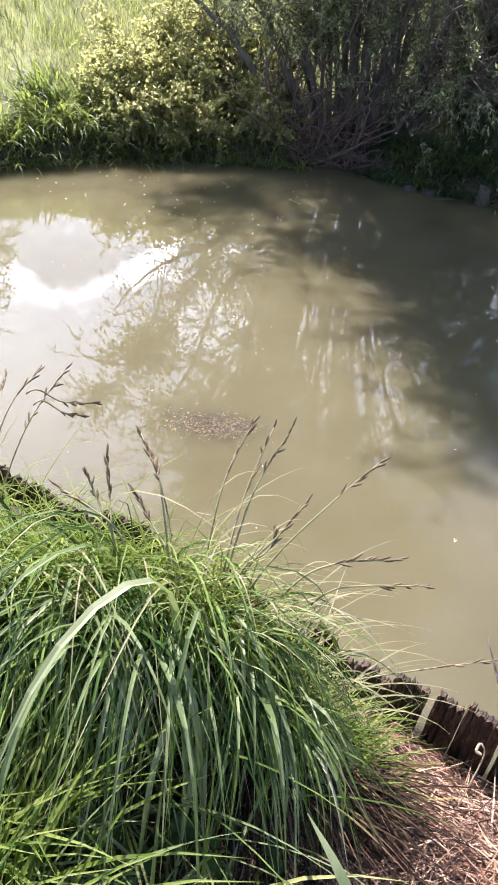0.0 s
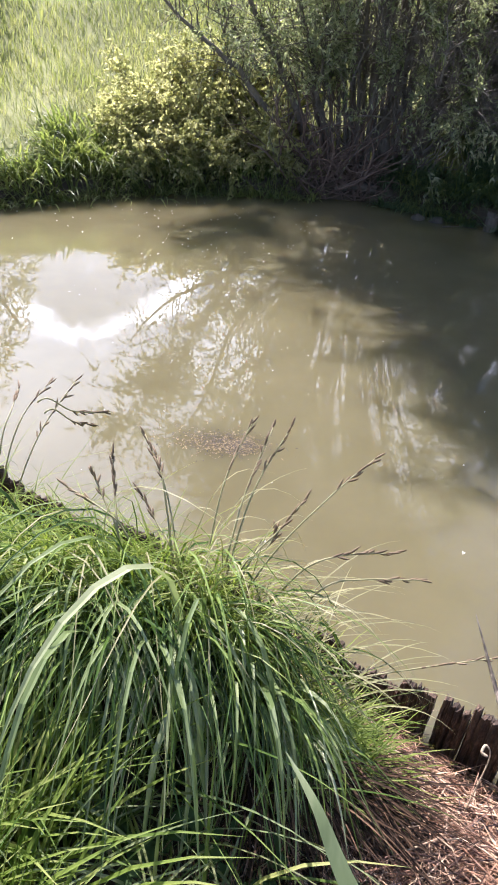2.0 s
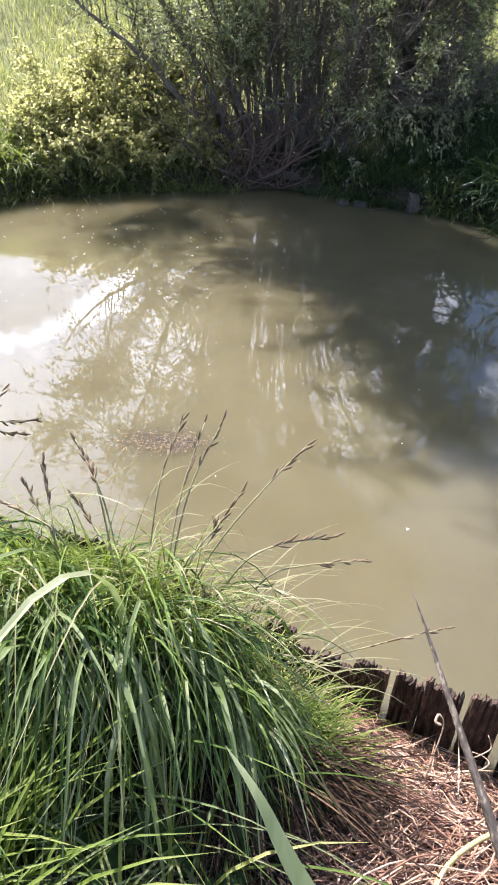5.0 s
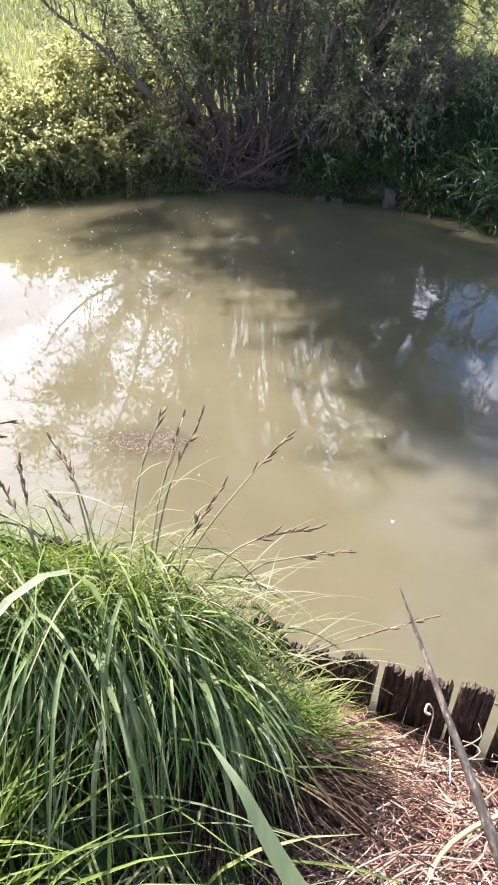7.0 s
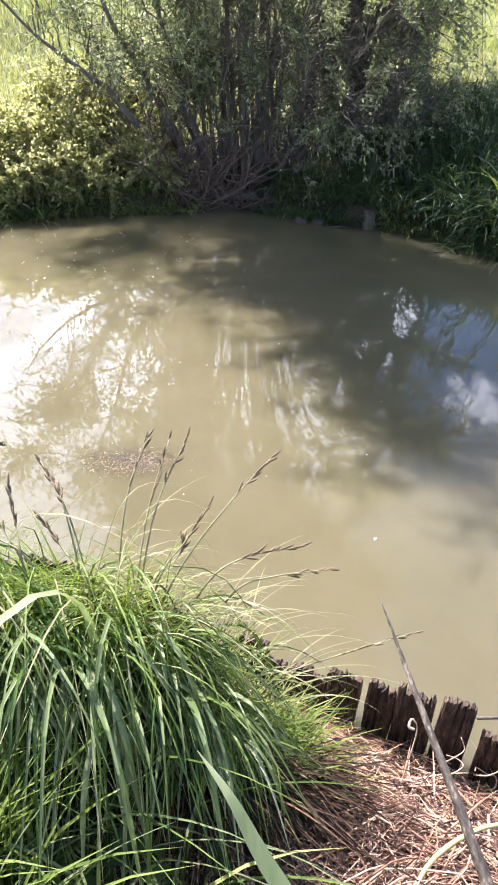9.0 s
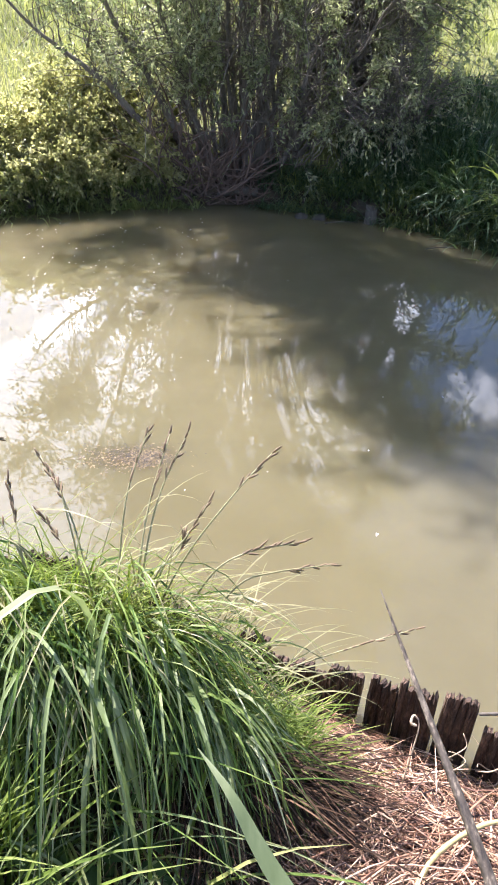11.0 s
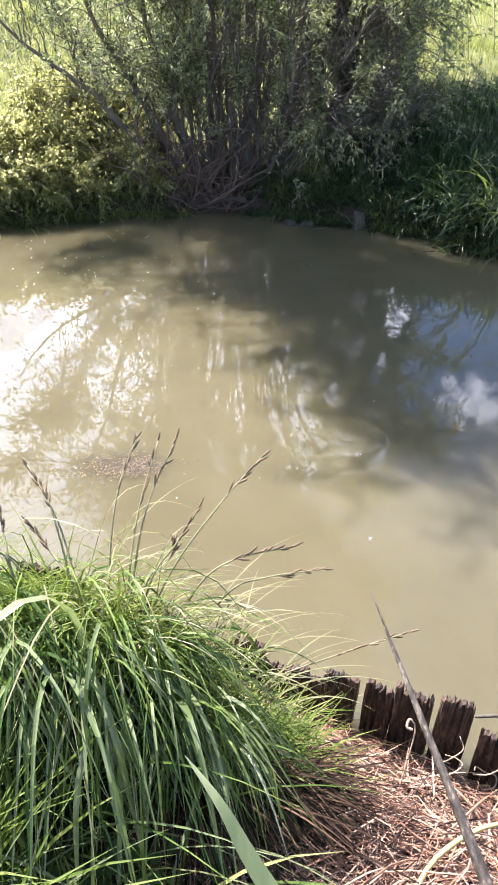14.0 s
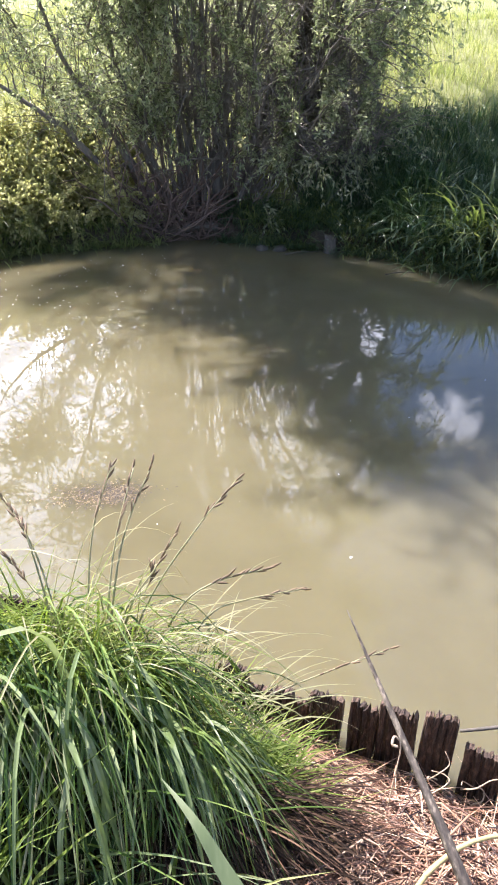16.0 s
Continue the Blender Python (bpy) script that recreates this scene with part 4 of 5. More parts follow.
def plank_mesh(width, height, thick, g, cols=31):
    """A rotten plank: a few splintered tongues with rounded tops and rotted notches between them, worn faces."""
    bm = bmesh.new()
    xs = np.linspace(-width / 2, width / 2, cols)
    cuts = np.sort(g.choice(np.arange(3, cols - 3), size=int(g.integers(2, 4)), replace=False))
    tops, level, last = [], height + g.normal(0, 0.006), 0
    bounds = [0, *cuts.tolist(), cols - 1]
    for k in range(cols):
        if k in cuts:
            level, last = height + g.normal(0, 0.012), k
        nxt = min(b for b in bounds if b > last) if last < cols - 1 else cols - 1
        u = (k - last) / max(1, nxt - last)
        tops.append(level - 0.009 * abs(2 * u - 1) ** 4 + g.normal(0, 0.0028) - (g.uniform(0.012, 0.035) if k in cuts else 0.0))
    levels = (-0.75, -0.1, 0.05, 0.13, 1.0)
    grid = {}
    for side, sy in ((0, -thick / 2), (1, thick / 2)):
        for k in range(cols):
            for li, lv in enumerate(levels):
                z = lv if li < 4 else tops[k] - 0.01 * side
                wob = 0.004 * math.sin(k * 0.9 + 0.7 * li) + g.normal(0, 0.0028)
                inset = (1 if sy > 0 else -1) * (-0.003 if li == 4 else 0.0)
                grid[side, k, li] = bm.verts.new((xs[k] + g.normal(0, 0.0015), sy + wob + inset, z))
    nl = len(levels)
    for k in range(cols - 1):
        for li in range(nl - 1):
            bm.faces.new((grid[0, k, li], grid[0, k + 1, li], grid[0, k + 1, li + 1], grid[0, k, li + 1]))
            bm.faces.new((grid[1, k + 1, li], grid[1, k, li], grid[1, k, li + 1], grid[1, k + 1, li + 1]))
        bm.faces.new((grid[0, k, nl - 1], grid[0, k + 1, nl - 1], grid[1, k + 1, nl - 1], grid[1, k, nl - 1]))
    for k in (0, cols - 1):
        for li in range(nl - 1):
            q = (grid[0, k, li], grid[0, k, li + 1], grid[1, k, li + 1], grid[1, k, li])
            bm.faces.new(q if k == 0 else q[::-1])
    me = bpy.data.meshes.new("plank")
    bm.to_mesh(me)
    bm.free()
    me.materials.append(M_PILE)
    return me


piling = thing("timber_edging", 0.0, 1.6, 0.0, "row of dark rotten wooden planks with splintered tops holding the bank", "edging")
PLANKS = ((0.46, 0.09, 0.165), (0.56, 0.098, 0.185), (0.661, 0.1, 0.21), (0.770, 0.074, 0.245), (0.862, 0.1, 0.272), (0.965, 0.084, 0.286), (1.085, 0.1, 0.222), (1.19, 0.1, 0.22), (1.27, 0.07, 0.21))
spots = list(PLANKS)
xx = 0.43
while xx > -3.0:
    w = g.uniform(0.06, 0.1)
    spots.append((xx - w / 2, w, g.uniform(0.13, 0.25)))
    xx -= w * 0.88 + g.uniform(0.004, 0.03)
xx = 1.3
while xx < 2.6:
    w = g.uniform(0.07, 0.1)
    spots.append((xx + w / 2, w, g.uniform(0.18, 0.26)))
    xx += w * 0.88 + g.uniform(0.004, 0.03)
for px, w, h in spots:
    py = float(near_line(px)) + 0.02
    slope = (float(near_line(px + 0.05)) - float(near_line(px - 0.05))) / 0.1
    ob = part("plank", plank_mesh(w * math.hypot(1, slope), h, 0.036, g), piling)
    ob.matrix_basis = pose(px, py - 1.6, 0, g.normal(0, 1.2), g.normal(0, 0.6), math.degrees(math.atan(slope)) + g.normal(0, 3))

# ---- near bank: dead straw ----
g = np.random.default_rng(9)


def straw_lot(count, x0, x1, e0, e1, lo, hi, wid, g, lift=0.05):
    """Dry stalks lying every way on the bank, between e0 and e1 metres behind the planks."""
    x = x0 + (x1 - x0) * g.uniform(0, 1, count) ** (1.0 + 0.25 * (x1 - x0)) if x1 > 2 else g.uniform(x0, x1, count)
    y = near_line(x) - e0 - (e1 - e0) * (g.beta(1.0, 1.4, count) if x1 > 2 else g.uniform(0, 1, count))
    heap = 0.5 + 0.5 * np.sin(x * 11 + 2.0 * np.sin(y * 7)) * np.cos(y * 13 + x * 5)
    z = land(x, y) + g.uniform(0.0, 1.0, count) * (lift * 0.5 + 0.05 * heap) * (0.2 + 0.8 * sstep(0.05, 0.4, near_line(x) - y))
    a = -0.5 + 0.8 * np.sin(x * 6.0 + 1.3) * np.cos(y * 5.0) + g.normal(0, 0.5, count)
    ln = g.uniform(lo, hi, count)
    paths = []
    for i in range(count):
        d = np.array([math.cos(a[i]), math.sin(a[i]), g.normal(0, 0.12)])
        p = np.array([x[i], y[i], z[i]])
        bend = g.normal(0, 0.06 * ln[i] / 0.2, 3) * np.array([1, 1, 0.4])
        pts = np.array([p - d * ln[i] / 2, p + bend * 0.7, p + d * ln[i] / 2 + np.array([0, 0, g.uniform(-0.01, 0.02)])])
        for q in pts:
            if near_line(q[0]) - q[1] < 0.04:
                q[1] = near_line(q[0]) - 0.04
            q[2] = max(q[2], float(land(q[0], q[1])) + 0.003)
        paths.append((smooth_path(pts, 5), (wid * g.uniform(0.6, 1.3), wid * g.uniform(0.4, 0.9))))
    return paths


straw = new("dry_straw", tube_mesh("dry_straw", straw_lot(2700, 0.05, 2.4, 0.03, 1.25, 0.1, 0.32, 0.0018, g) + straw_lot(3600, 0.3, 1.3, 0.03, 0.95, 0.05, 0.24, 0.0013, g, 0.08) + straw_lot(1000, 0.3, 1.6, 0.2, 0.95, 0.08, 0.32, 0.0029, g, 0.11), M_STRAW, 4))
tagged(straw, "matted reddish dry straw covering the bank behind the planks", "straw", kind="stuff")
n = 900
x = g.uniform(0.2, 1.7, n)
y = near_line(x) - g.uniform(0.1, 1.0, n)
root = np.stack([x, y, land(x, y) + g.uniform(0.005, 0.07, n)], axis=1)
v, f = ribbons(root, g.normal(1.9, 1.3, n), g.uniform(0.08, 0.26, n), g.uniform(0.002, 0.0055, n), g.uniform(1.25, 1.6, n), g.uniform(1.45, 1.95, n), 4, 1.0, 0.3, g.normal(0, 0.8, n))
v[:, 2] = np.maximum(v[:, 2], land(v[:, 0], v[:, 1]) + 0.002)
tagged(new("dead_leaves", mesh_from("dead_leaves", v, f, M_STRAW)), "flat dead reddish-brown sedge leaves lying on the bank", "straw", kind="stuff")
for i, pts in enumerate(straw_lot(5, 0.75, 1.3, 0.15, 0.5, 0.14, 0.28, 0.0032, g, 0.12)):
    ob = thing("dry_stalk", *pts[0][0], "broken pale reed stalk lying on the straw", "stalk", "stalks on the straw")
    part("stem", tube_mesh("stem", [(pts[0] - pts[0][0], pts[1])], M_PALE, 7), ob)

# ---- near bank: the sedge tussocks ----
def crest_fall(x):
    """How far the big tussock sinks from its middle to its right-hand end: 1 to 0."""
    return 1 - 0.9 * sstep(-0.06, 0.47, x) - 0.12 * sstep(-0.35, -0.8, x)


def root_mound(ob, cx, cy, rx, ry, top, seed):
    """The peaty stump of old roots that a tussock grows from."""
    bm = bmesh.new()
    bmesh.ops.create_icosphere(bm, subdivisions=4, radius=1)
    base = float(land(cx, cy)) - 0.06
    for v in bm.verts:
        k = 1 + 0.22 * noise.noise(v.co * 3.1 + Vector((seed, 0, 0))) + 0.08 * noise.noise(v.co * 9.0)
        x = v.co.x * rx * k
        v.co = Vector((x, v.co.y * ry * k, base + max(0.0, v.co.z * k) * (top - base) * float(crest_fall(cx + x)))) - Vector((0, 0, ob.location.z))
    me = bpy.data.meshes.new("root_mound")
    bm.to_mesh(me)
    bm.free()
    me.polygons.foreach_set("use_smooth", np.ones(len(me.polygons), dtype=bool))
    me.materials.append(M_DEADLEAF)
    return part("root_mound", me, ob, "dark peaty root mound")


def hanging(ob, g, n, xs, ys, top, length, width, face, fan, mat, own, cx, rx, spread=0.6, lean=(0.0, 0.45), bend=(2.2, 3.1), rise=(0.15, 0.4), arch=(0.3, 0.6)):
    """Long blades that rise from the mound, arch over and hang, mostly towards face, fanning out at both ends."""
    px, py = g.uniform(*xs, n), np.clip(g.normal(0.5 * (ys[0] + ys[1]), 0.35 * (ys[1] - ys[0]), n), *ys)
    fall = crest_fall(px)
    ground_z = land(px, py)
    root = np.stack([px, py, ground_z + (top - ground_z) * fall * g.uniform(0.75, 1.0, n)], axis=1)
    tuft = np.sin(px * 37 + 2.0) + np.sin(px * 61 + py * 23)
    az = face - fan * (px - cx) / rx + 0.35 * tuft + g.normal(0, spread, n)
    ln = length * g.uniform(0.55, 1.22, n) * (0.27 + 0.73 * fall) * (1 + 0.05 * tuft)
    k0 = g.uniform(*rise, n)
    knee = np.stack([k0, k0 + g.uniform(*arch, n)], axis=1)
    w = width * np.exp(g.normal(0, 0.35, n))
    blade_parts(ob, root - np.array(ob.location), az, ln, w, g.uniform(*lean, n), g.uniform(*bend, n), g.normal(0, 0.9, n), mat, own, 14, 1.0, 0.3, knee)


def dead_skirt(ob, cx, cy, spread, count, seed):
    """Last year's brown blades, fallen outwards over the ground round a tussock."""
    g = np.random.default_rng(seed)
    px, py = cx + g.uniform(-spread, spread, count), cy + g.normal(0, 0.05, count)
    root = np.stack([px, py, land(px, py) + g.uniform(0.03, 0.22, count)], axis=1) - np.array(ob.location)
    blade_parts(ob, root, math.pi - 0.5 - 0.8 * (px - cx) / spread + g.normal(0, 0.4, count), g.uniform(0.18, 0.4, count), g.uniform(0.003, 0.007, count), g.uniform(0.7, 1.3, count), g.uniform(1.75, 2.3, count), g.normal(0, 0.5, count), M_DEADLEAF, 60, 6, 0.7)


g = np.random.default_rng(201)
main = thing("sedge_tussock", -0.12, 1.0, 0.3, "large drooping green sedge tussock on the bank edge", "sedge", "sedge tussocks on the near bank")
root_mound(main, -0.12, 1.0, 0.56, 0.17, 0.56, 3)
hanging(main, g, 980, (-0.7, 0.34), (0.86, 1.12), 0.55, 0.8, 0.0068, math.pi, 0.75, M_SEDGE, 240, -0.12, 0.55)
hanging(main, g, 280, (-0.7, 0.34), (0.84, 1.1), 0.55, 0.85, 0.0045, math.pi, 0.85, M_SEDGE, 60, -0.12, 0.55, 0.7)
hanging(main, g, 140, (-0.65, 0.26), (0.86, 1.0), 0.57, 0.92, 0.0112, math.pi, 0.6, M_BROAD, 85, -0.12, 0.55, 0.35)
hanging(main, g, 90, (-0.6, 0.32), (0.95, 1.1), 0.55, 0.8, 0.0052, math.pi - 0.5, 0.9, M_SEDGE_DRY, 90, -0.12, 0.55, 0.9, (0.0, 0.5), (1.6, 2.9))
# fresh short blades along the crest
n = 1300
px, py = g.uniform(-0.62, 0.3, n), 1.0 + g.normal(0, 0.06, n)
crest = 0.86 * crest_fall(px) + 0.3 * (1 - crest_fall(px)) - 0.06
root = np.stack([px, py, crest], axis=1) - np.array(main.location)
root[:, 2] -= 0.02
blade_parts(main, root, math.pi + g.normal(0, 1.1, n), g.uniform(0.12, 0.32, n), g.uniform(0.003, 0.0065, n), g.uniform(0.0, 0.6, n), g.uniform(0.9, 2.5, n), g.normal(0, 0.4, n), M_YOUNG, 40, 5, 1.1)
# pale blades that lean out to the water and the planks
n = 42
px = g.uniform(-0.1, 0.4, n)
py = 1.0 + g.normal(0, 0.05, n)
root = np.stack([px, py, 0.35 + 0.4 * crest_fall(px)], axis=1) - np.array(main.location)
blade_parts(main, root, g.normal(1.5, 0.5, n), g.uniform(0.25, 0.5, n), g.uniform(0.003, 0.0065, n), g.uniform(0.1, 0.6, n), g.uniform(1.7, 2.7, n), g.normal(0, 0.4, n), M_SEDGE_DRY, 75, 9, 1.1)
# thin leaves that arch from among the flower stems
n = 34
px = g.uniform(-0.12, 0.3, n)
py = 1.02 + g.normal(0, 0.04, n)
root = np.stack([px, py, 0.36 + 0.48 * crest_fall(px)], axis=1) - np.array(main.location)
k0 = g.uniform(0.2, 0.5, n)
blade_parts(main, root, g.normal(1.7, 0.55, n), g.uniform(0.22, 0.46, n), g.uniform(0.0028, 0.0055, n), g.uniform(0.1, 0.7, n), g.uniform(1.9, 2.8, n), g.normal(0, 0.4, n), M_STEM, n, 12, 1.0, 0.3, np.stack([k0, k0 + 0.45], axis=1))
# long stray blades in front
for n, mat, y0 in ((50, M_SEDGE, 0.7), (30, M_REED, 0.64), (36, M_BROAD, 0.6)):
    px, py = g.uniform(-0.6, 0.2, n), y0 + g.normal(0, 0.06, n)
    root = np.stack([px, py, land(px, py)], axis=1) - np.array(main.location)
    blade_parts(main, root, math.pi + g.normal(0, 1.3, n), g.uniform(0.4, 0.85, n), g.uniform(0.004, 0.008, n), g.uniform(0.1, 0.7, n), g.uniform(1.3, 2.7, n), g.normal(0, 0.9, n), mat, n, 10, 1.2)
n = 30
px, py = g.uniform(-0.42, 0.16, n), g.uniform(0.36, 0.6, n)
root = np.stack([px, py, land(px, py) - 0.02], axis=1) - np.array(main.location)
blade_parts(main, root, g.uniform(0, 2 * math.pi, n), g.uniform(0.35, 0.6, n), g.uniform(0.006, 0.011, n), g.uniform(0.0, 0.5, n), g.uniform(0.9, 2.2, n), g.normal(0, 0.7, n), M_BROAD, n, 10, 1.2)
dead_skirt(main, 0.28, 0.86, 0.2, 520, 205)

g = np.random.default_rng(203)
small = thing("sedge_tussock", 0.36, 0.95, 0.28, "small light green sedge tussock leaning over the planks", "sedge", "sedge tussocks on the near bank")
n = 620
px, py = 0.34 + g.normal(0, 0.06, n), 0.94 + g.normal(0, 0.06, n)
root = np.stack([px, py, land(px, py)], axis=1) - np.array(small.location)
k0 = g.uniform(0.3, 0.55, n)
blade_parts(small, root, 1.2 + g.normal(0, 0.9, n), g.uniform(0.2, 0.46, n), g.uniform(0.004, 0.0085, n), g.uniform(0.0, 0.3, n), g.uniform(1.5, 2.9, n), g.normal(0, 0.5, n), M_YOUNG, 90, 9, 1.0, 0.3, np.stack([k0 - 0.2, k0 + 0.4], axis=1))

g = np.random.default_rng(202)
left = thing("sedge_tussock", -0.62, 1.4, 0.3, "pale green sedge tussock beside the planks", "sedge", "sedge tussocks on the near bank")
n = 1300
px, py = g.uniform(-1.15, -0.15, n), 1.42 + g.normal(0, 0.12, n) - 0.25 * (g.uniform(0, 1, n) ** 2)
root = np.stack([px, py, land(px, py)], axis=1) - np.array(left.location)
k0 = g.uniform(0.3, 0.6, n)
blade_parts(left, root, math.pi + g.normal(0, 1.2, n), g.uniform(0.35, 0.72, n), g.uniform(0.003, 0.007, n), g.uniform(0.0, 0.4, n), g.uniform(1.3, 2.7, n), g.normal(0, 0.5, n), M_YOUNG, 120, 9, 1.0, 0.3, np.stack([k0 - 0.2, k0 + 0.4], axis=1))


def flower_stem(parent, root, mid, tip, seed, heads=6):
    """A bent stem with brown spikelets up its last third."""
    g = np.random.default_rng(seed)
    off = np.array(parent.location)
    root, mid, tip = np.array(root), np.array(mid), np.array(tip)
    low = 2 * root - mid - np.array([0, 0, 0.12])
    path = smooth_path((low, root, mid, tip), 18)[-14:]
    st = part("flower_stem", tube_mesh("flower_stem", [(path - off, (0.0028, 0.0015))], M_STEM, 5), parent, "thin stem with brown seed heads")
    for k in range(heads):
        i = 13 - k * 0.62
        lo = int(i)
        p = path[lo] + (path[min(lo + 1, 13)] - path[lo]) * (i - lo)
        d = path[min(lo + 1, 13)] - path[lo - 1]
        d = d / np.linalg.norm(d) + g.normal(0, 0.2, 3)
        d /= np.linalg.norm(d)
        ln = g.uniform(0.02, 0.038)
        q = [p - off, p - off + d * ln * 0.35, p - off + d * ln * 0.75, p - off + d * ln]
        part("spikelet", tube_mesh("spikelet", [(q, (0.0009, 0.003, 0.0024, 0.0004))], M_SEED, 6), st)


STEMS = (
    ((-0.074, 1.02, 0.887), (-0.116, 1.11, 1.007), (-0.184, 1.2, 1.098)),
    ((-0.087, 1.02, 0.912), (-0.119, 1.09, 1.039), (-0.149, 1.16, 1.075)),
    ((0.002, 1.05, 0.915), (0.022, 1.135, 1.039), (0.069, 1.22, 1.146)),
    ((0.05, 1.05, 0.912), (0.076, 1.15, 1.017), (0.121, 1.25, 1.123)),
    ((0.06, 1.05, 0.904), (0.096, 1.16, 1.012), (0.165, 1.27, 1.115)),
    ((0.14, 1.02, 0.898), (0.267, 1.085, 1.057), (0.361, 1.15, 1.13)),
    ((0.101, 1.02, 0.893), (0.16, 1.07, 0.953), (0.211, 1.12, 1.009)),
    ((0.208, 0.98, 0.901), (0.292, 1.0, 0.955), (0.42, 1.02, 0.966)),
    ((0.276, 0.98, 0.874), (0.365, 1.0, 0.894), (0.501, 1.02, 0.893)),
    ((-0.087, 1.02, 0.903), (-0.13, 1.07, 0.934), (-0.182, 1.12, 0.988)),
    ((-0.199, 1.02, 0.95), (-0.268, 1.06, 0.977), (-0.355, 1.1, 0.994)),
    ((-0.213, 1.02, 0.94), (-0.233, 1.085, 0.995), (-0.252, 1.15, 1.062)),
    ((-0.213, 1.02, 0.94), (-0.25, 1.07, 0.971), (-0.294, 1.12, 1.025)),
    ((0.088, 1.02, 0.882), (0.137, 1.05, 0.915), (0.153, 1.08, 0.944)),
    ((0.363, 1.0, 0.512), (0.561, 1.03, 0.575), (0.764, 1.06, 0.615)),
    ((-0.649, 1.45, 0.638), (-0.596, 1.575, 0.806), (-0.513, 1.7, 0.93)),
    ((-0.679, 1.5, 0.745), (-0.651, 1.6, 0.853), (-0.592, 1.7, 0.919)),
    ((-0.685, 1.5, 0.826), (-0.682, 1.6, 0.879), (-0.699, 1.7, 0.885)),
    ((-0.54, 1.5, 0.981), (-0.48, 1.55, 0.916), (-0.395, 1.6, 0.889)),
    ((-0.527, 1.5, 0.946), (-0.482, 1.55, 0.88), (-0.44, 1.6, 0.842)),
)
for i, (a, m, b) in enumerate(STEMS):
    flower_stem(left if a[1] > 1.3 else main, a, m, b, 300 + i, 8 + i % 4)

# ---- near bank: fresh grass, herbs, reed leaf, rod, stalks ----
g = np.random.default_rng(12)
n = 7000
x, y = g.uniform(-1.5, 0.15, n), g.uniform(-0.3, 1.0, n)
keep = (g.uniform(0, 1, n) < 0.03 + 0.97 * sstep(-0.15, -0.33, x)) & (y < 0.6)
keep &= g.uniform(0, 1, n) < sstep(-0.3, 0.25, y) * sstep(-1.5, -0.9, x)
x, y = x[keep], y[keep]
lawn = new("bank_grass", blades_on("bank_grass", M_YOUNG, x, y, 0.54, 0.0105, seed=13, nseg=5, bend=(0.5, 1.7)))
tagged(lawn, "fresh green grass on the near bank in sun", "grass", kind="stuff")
# short blades whose dark colour adds to the shade beneath the tussock
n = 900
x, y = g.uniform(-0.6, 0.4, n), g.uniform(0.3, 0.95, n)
under = new("undergrowth", blades_on("undergrowth", M_SHADEREED, x, y, 0.12, 0.006, seed=15, nseg=4, bend=(0.6, 1.9)))
tagged(under, "short grass under the sedge, coloured dark for the shade there", "grass", kind="stuff")
n = 30000
x = np.clip(g.normal(0, 2.2, n), -6, 6)
y = near_line(x) - 0.12 - g.uniform(0, 1, n) ** 1.2 * 4.5
back = near_line(x) - y
bare = sstep(1.9, 1.2, back + 0.25 * np.sin(x * 3.1) + 0.12 * np.sin(x * 9 + y * 5)) * sstep(-1.1, -0.5, x) * sstep(3.2, 2.2, x)
keep = g.uniform(0, 1, n) > bare
x, y = x[keep], y[keep]
rear = new("bank_turf", blades_on("bank_turf", M_LAWN, x, y, 0.14, 0.007, seed=14, nseg=2))
tagged(rear, "short grass on the trodden bank", "grass", kind="stuff")


def herb(x, y, count, size, seed):
    g = np.random.default_rng(seed)
    ob = thing("broadleaf_weed", x, y, float(land(x, y)), "low broad-leaved weed among the grass", "weed", "weeds under the sedge")
    for i in range(count):
        a = g.uniform(0, 2 * math.pi)
        h = g.uniform(0.04, 0.18)
        p = np.array([0.05 * math.cos(a), 0.05 * math.sin(a), h])
        d = np.array([math.cos(a), math.sin(a), g.uniform(-0.1, 0.5)])
        sz = size * g.uniform(0.7, 1.2)
        bm = bmesh.new()
        rows_ = []
        for s, w in ((0, 0.02), (0.2, 0.3), (0.45, 0.42), (0.7, 0.33), (0.9, 0.14), (1.0, 0.0)):
            lift = 0.12 * math.sin(s * math.pi)
            rows_.append([bm.verts.new((s * sz, c * w * sz, (lift + abs(c) * 0.12 - s * s * 0.15) * sz)) for c in (-1, 0, 1)])
        for ra, rb in zip(rows_, rows_[1:]):
            for c in (0, 1):
                bm.faces.new((ra[c], ra[c + 1], rb[c + 1], rb[c]))
        me = bpy.data.meshes.new("leaf")
        bm.to_mesh(me)
        bm.free()
        me.polygons.foreach_set("use_smooth", np.ones(len(me.polygons), dtype=bool))
        me.materials.append(M_HERB)
        lf = part("leaf", me, ob)
        lf.matrix_basis = Matrix.Translation(p) @ Vector(d).to_track_quat("X", "Z").to_matrix().to_4x4()
        part("stalk", tube_mesh("stalk", [((np.zeros(3), p * 0.6, p), (0.0018, 0.0012))], M_STEM, 4), ob)
    return ob


for i, (hx, hy) in enumerate(((-0.2, 0.6), (-0.05, 0.62), (-0.32, 0.5), (0.08, 0.66), (-0.12, 0.52), (0.16, 0.6), (0.02, 0.55), (-0.42, 0.58))):
    herb(hx, hy, 9, 0.045, 400 + i)


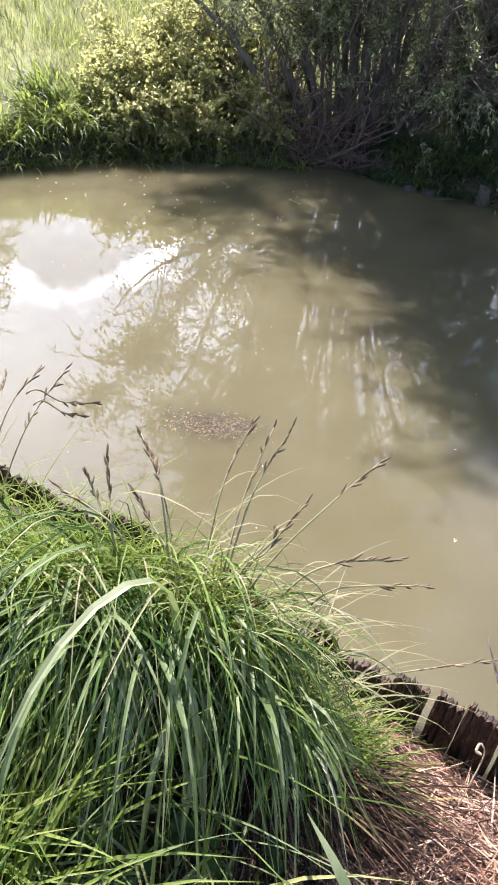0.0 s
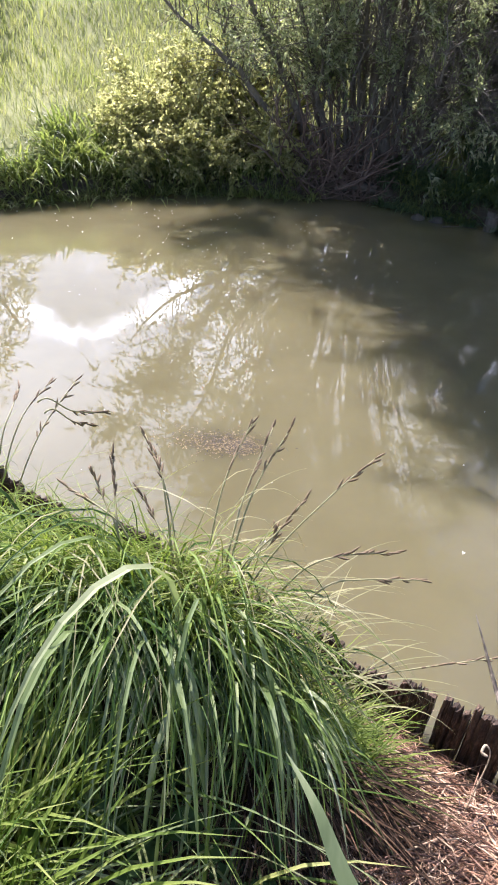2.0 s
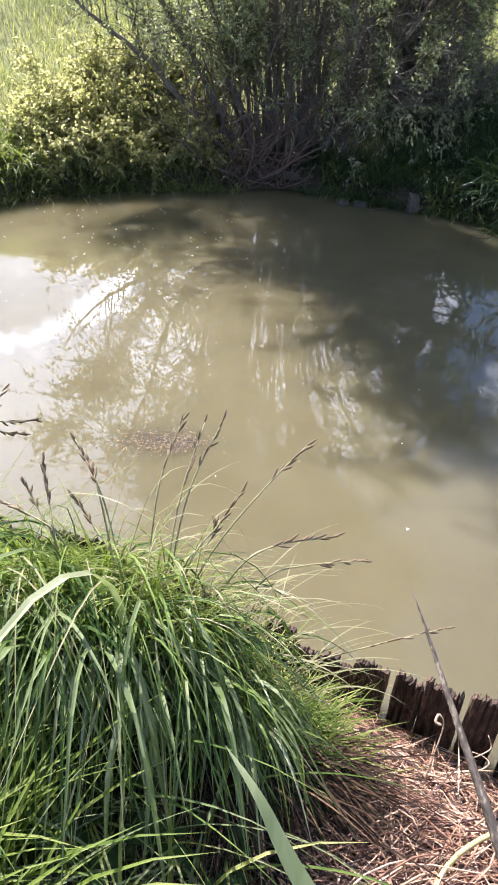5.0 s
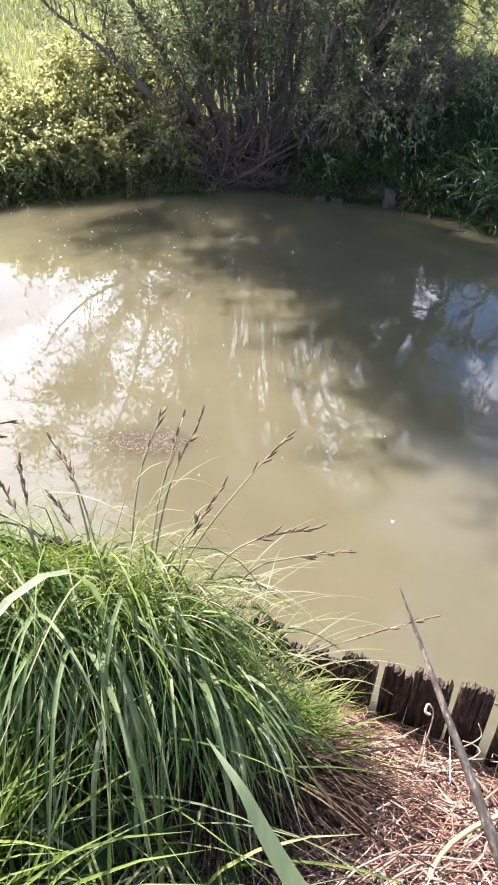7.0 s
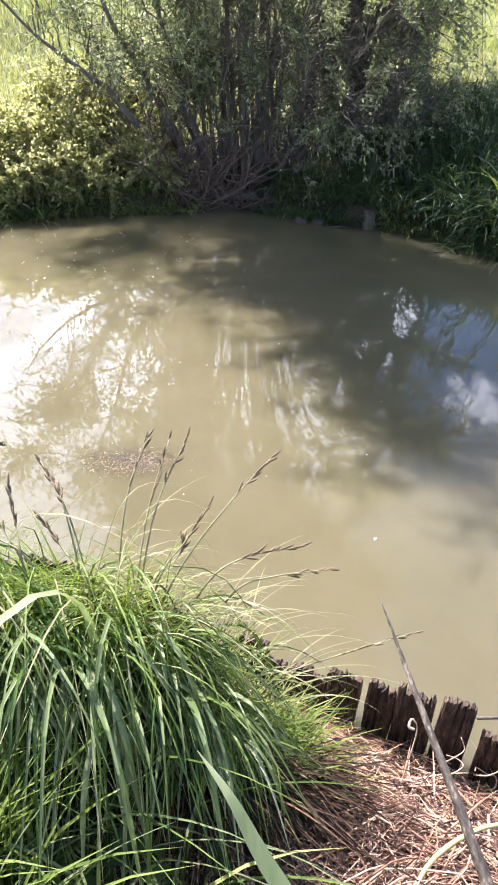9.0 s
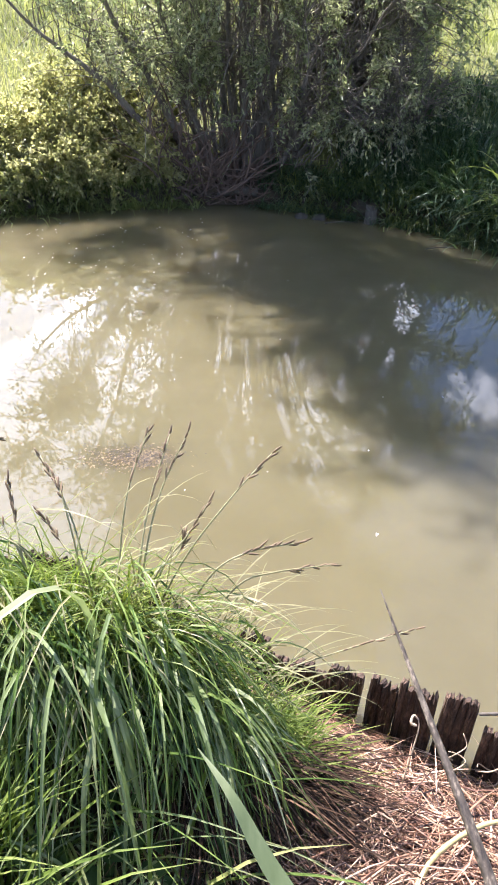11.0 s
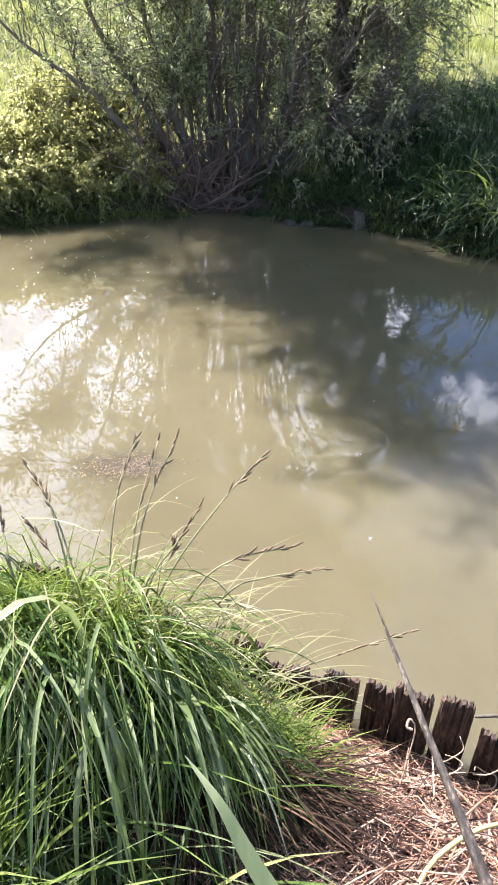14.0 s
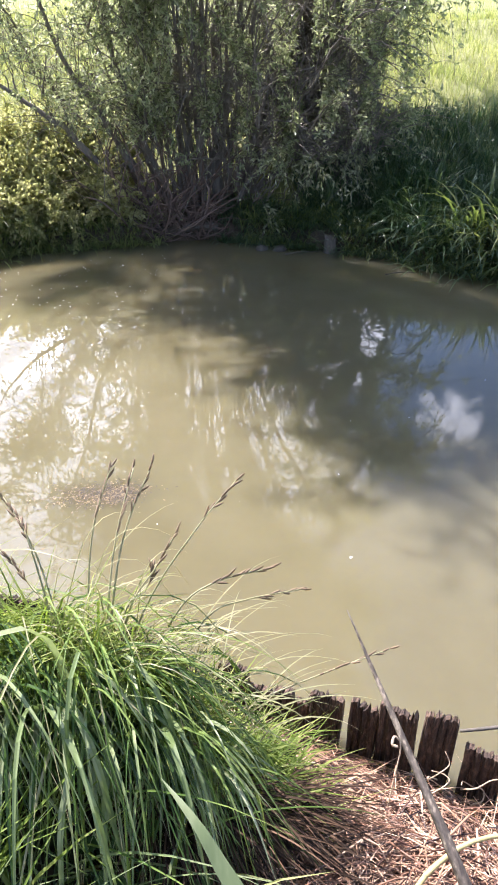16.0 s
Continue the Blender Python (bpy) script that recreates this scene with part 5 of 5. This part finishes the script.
def reed_leaf(pts, width, plant):
    """One long leaf: a folded strip along the given line, widest towards its root."""
    path = smooth_path(pts, 16)
    off = np.array(plant.location)
    tan = np.gradient(path, axis=0)
    side = np.cross(tan, np.array([0.1, 0.5, -0.85]))
    side /= np.linalg.norm(side, axis=1, keepdims=True)
    up = np.cross(side, tan)
    up /= np.linalg.norm(up, axis=1, keepdims=True)
    w = width * 0.5 * np.minimum(1, np.linspace(0.02, 1.3, 16)) ** 0.9
    v = np.stack([path - side * w[:, None] + up * w[:, None] * 0.2, path, path + side * w[:, None] + up * w[:, None] * 0.2], axis=1).reshape(-1, 3) - off
    j = np.arange(15)
    f = np.concatenate([np.stack([j * 3 + c, j * 3 + c + 1, j * 3 + c + 4, j * 3 + c + 3], axis=1) for c in (0, 1)])
    return part("leaf", mesh_from("leaf", v, f, M_REEDLEAF, True), plant)


reed = thing("reed_plant", 0.60, -0.30, float(land(0.60, -0.30)), "tall reed on the near bank with one broad green leaf", "reed")
reed_off = np.array(reed.location)
part("stem", tube_mesh("stem", [(smooth_path(((0.60, -0.30, 0.3), (0.59, -0.28, 0.7), (0.57, -0.25, 1.06)), 10) - reed_off, (0.006, 0.004))], M_STEM, 8), reed)
reed_leaf(((0.174, 0.255, 1.345), (0.21, 0.205, 1.33), (0.254, 0.142, 1.285), (0.38, -0.02, 1.2), (0.57, -0.25, 1.04)), 0.028, reed)

rod = thing("tapered_rod", 0.86, -1.0, 0.42, "dark mottled tapering rod propped out over the planks", "rod")
rod_pts = np.array(((0.86, -1.0, 0.40), (0.70, -0.2, 0.72), (0.612, 0.286, 0.928), (0.565, 0.52, 1.02), (0.515, 0.705, 1.124)))
part("shaft", tube_mesh("shaft", [(smooth_path(rod_pts, 24) - np.array(rod.location), (0.016, 0.0145, 0.0115, 0.008, 0.005, 0.0009))], M_ROD, 10), rod)

stalk = thing("yellow_stalk", 0.6, 0.45, 0.25, "curved pale yellow dry stem over the straw", "stalk")
part("stem", tube_mesh("stem", [(smooth_path(((0.0, 0.0, 0.0), (0.1, 0.14, 0.05), (0.2, 0.21, 0.06), (0.33, 0.25, 0.06), (0.55, 0.27, 0.0)), 14), (0.006, 0.007, 0.005))], M_YELLOW, 7), stalk)
curl = thing("curled_stem", 0.765, 0.92, 0.1, "thin dry stem with a curled withered flower head", "stem")
part("stem", tube_mesh("stem", [(smooth_path(((0.0, 0.0, -0.02), (0.02, 0.03, 0.08), (0.045, 0.07, 0.17), (0.045, 0.085, 0.2)), 12), (0.0024, 0.0018))], M_PALE, 6), curl)
part("flower_head", tube_mesh("flower_head", [(smooth_path(((0.045, 0.085, 0.2), (0.03, 0.09, 0.215), (0.02, 0.075, 0.2), (0.035, 0.07, 0.195), (0.03, 0.085, 0.185)), 12), (0.0022, 0.0045, 0.002))], M_PALE, 6), curl)
g = np.random.default_rng(61)
for cx, cy, cz in ((0.96, 1.02, 0.1), (1.02, 0.98, 0.1), (1.04, 0.94, 0.08), (0.62, 1.08, 0.1), (0.9, 0.98, 0.08)):
    dry = thing("withered_stem", cx, cy, cz, "withered pale stem curling up in front of the planks", "stem", "withered stems by the planks")
    a = g.uniform(0, 6.28)
    pts = [np.array([0.0, 0.0, -0.03])]
    for k in range(5):
        a += g.uniform(0.5, 1.3)
        pts.append(pts[-1] + np.array([0.035 * math.cos(a), 0.02 * math.sin(a), g.uniform(0.0, 0.045)]))
    part("stem", tube_mesh("stem", [(smooth_path(pts, 18), (0.0026, 0.002, 0.0014))], M_PALE, 6), dry)
stick = thing("floating_stick", 1.25, 1.05, 0.2, "pale peeled stick lying across the planks", "stick")
part("stem", tube_mesh("stem", [(smooth_path(((-0.22, 0.02, 0.02), (0.0, 0.0, 0.03), (0.3, -0.06, 0.0)), 8), (0.005, 0.007, 0.006))], M_GREYWOOD, 7), stick)

# ---- on the water ----
g = np.random.default_rng(77)
n = 1500
px, py = g.normal(-0.16, 0.13, n), g.normal(2.8, 0.06, n)
px[: n // 2], py[: n // 2] = -0.05 + g.normal(0, 0.06, n // 2), 2.8 + g.normal(0, 0.04, n // 2)
a = g.uniform(0, 2 * math.pi, n)
v, f = leaves(np.stack([px, py, g.uniform(0.001, 0.006, n)], axis=1), np.stack([np.cos(a), np.sin(a), g.normal(0, 0.15, n)], axis=1), np.tile(np.array([0, 0, 1.0]), (n, 1)), g.uniform(0.008, 0.024, n), g.uniform(0.004, 0.010, n))
tagged(new("floating_weed", mesh_from("floating_weed", v, f, M_FLOAT)), "raft of brown floating weed on the water", "weed", kind="stuff")
n = 150
px, py = g.uniform(-2, 3, n), g.uniform(1.9, 7, n)
# the last 90 are white flecks imitating leaf reflections by the left bank
px[60:], py[60:] = g.uniform(-2.6, 0.4, 90), g.uniform(5.4, 7.2, 90)
a = g.uniform(0, 2 * math.pi, n)
v, f = leaves(np.stack([px, py, np.full(n, 0.004)], axis=1), np.stack([np.cos(a), np.sin(a), 0 * a], axis=1), np.tile(np.array([0, 0, 1.0]), (n, 1)), np.where(np.arange(n) < 60, 1.0, 1.6) * g.uniform(0.006, 0.014, n), np.where(np.arange(n) < 60, 1.0, 1.6) * g.uniform(0.004, 0.009, n))
tagged(new("fluff_and_glints", mesh_from("fluff_and_glints", v, f, M_DOWN_GLINT)), "white seed fluff on the water, and white flecks for leaf reflections", "fluff", kind="stuff")
feather = thing("white_feather", 0.99, 2.14, 0.004, "small white feather floating on the water", "feather")
v, f = leaves(np.array([(0, 0, 0.002), (0.004, 0.004, 0.004)]), np.array([(0.1, 1, 0.25), (0.5, 0.7, 0.4)]), np.array([(0, 0, 1.0), (0, 0, 1.0)]), np.array([0.024, 0.014]), np.array([0.005, 0.004]))
part("vane", mesh_from("vane", v, f, M_DOWN_GLINT), feather)
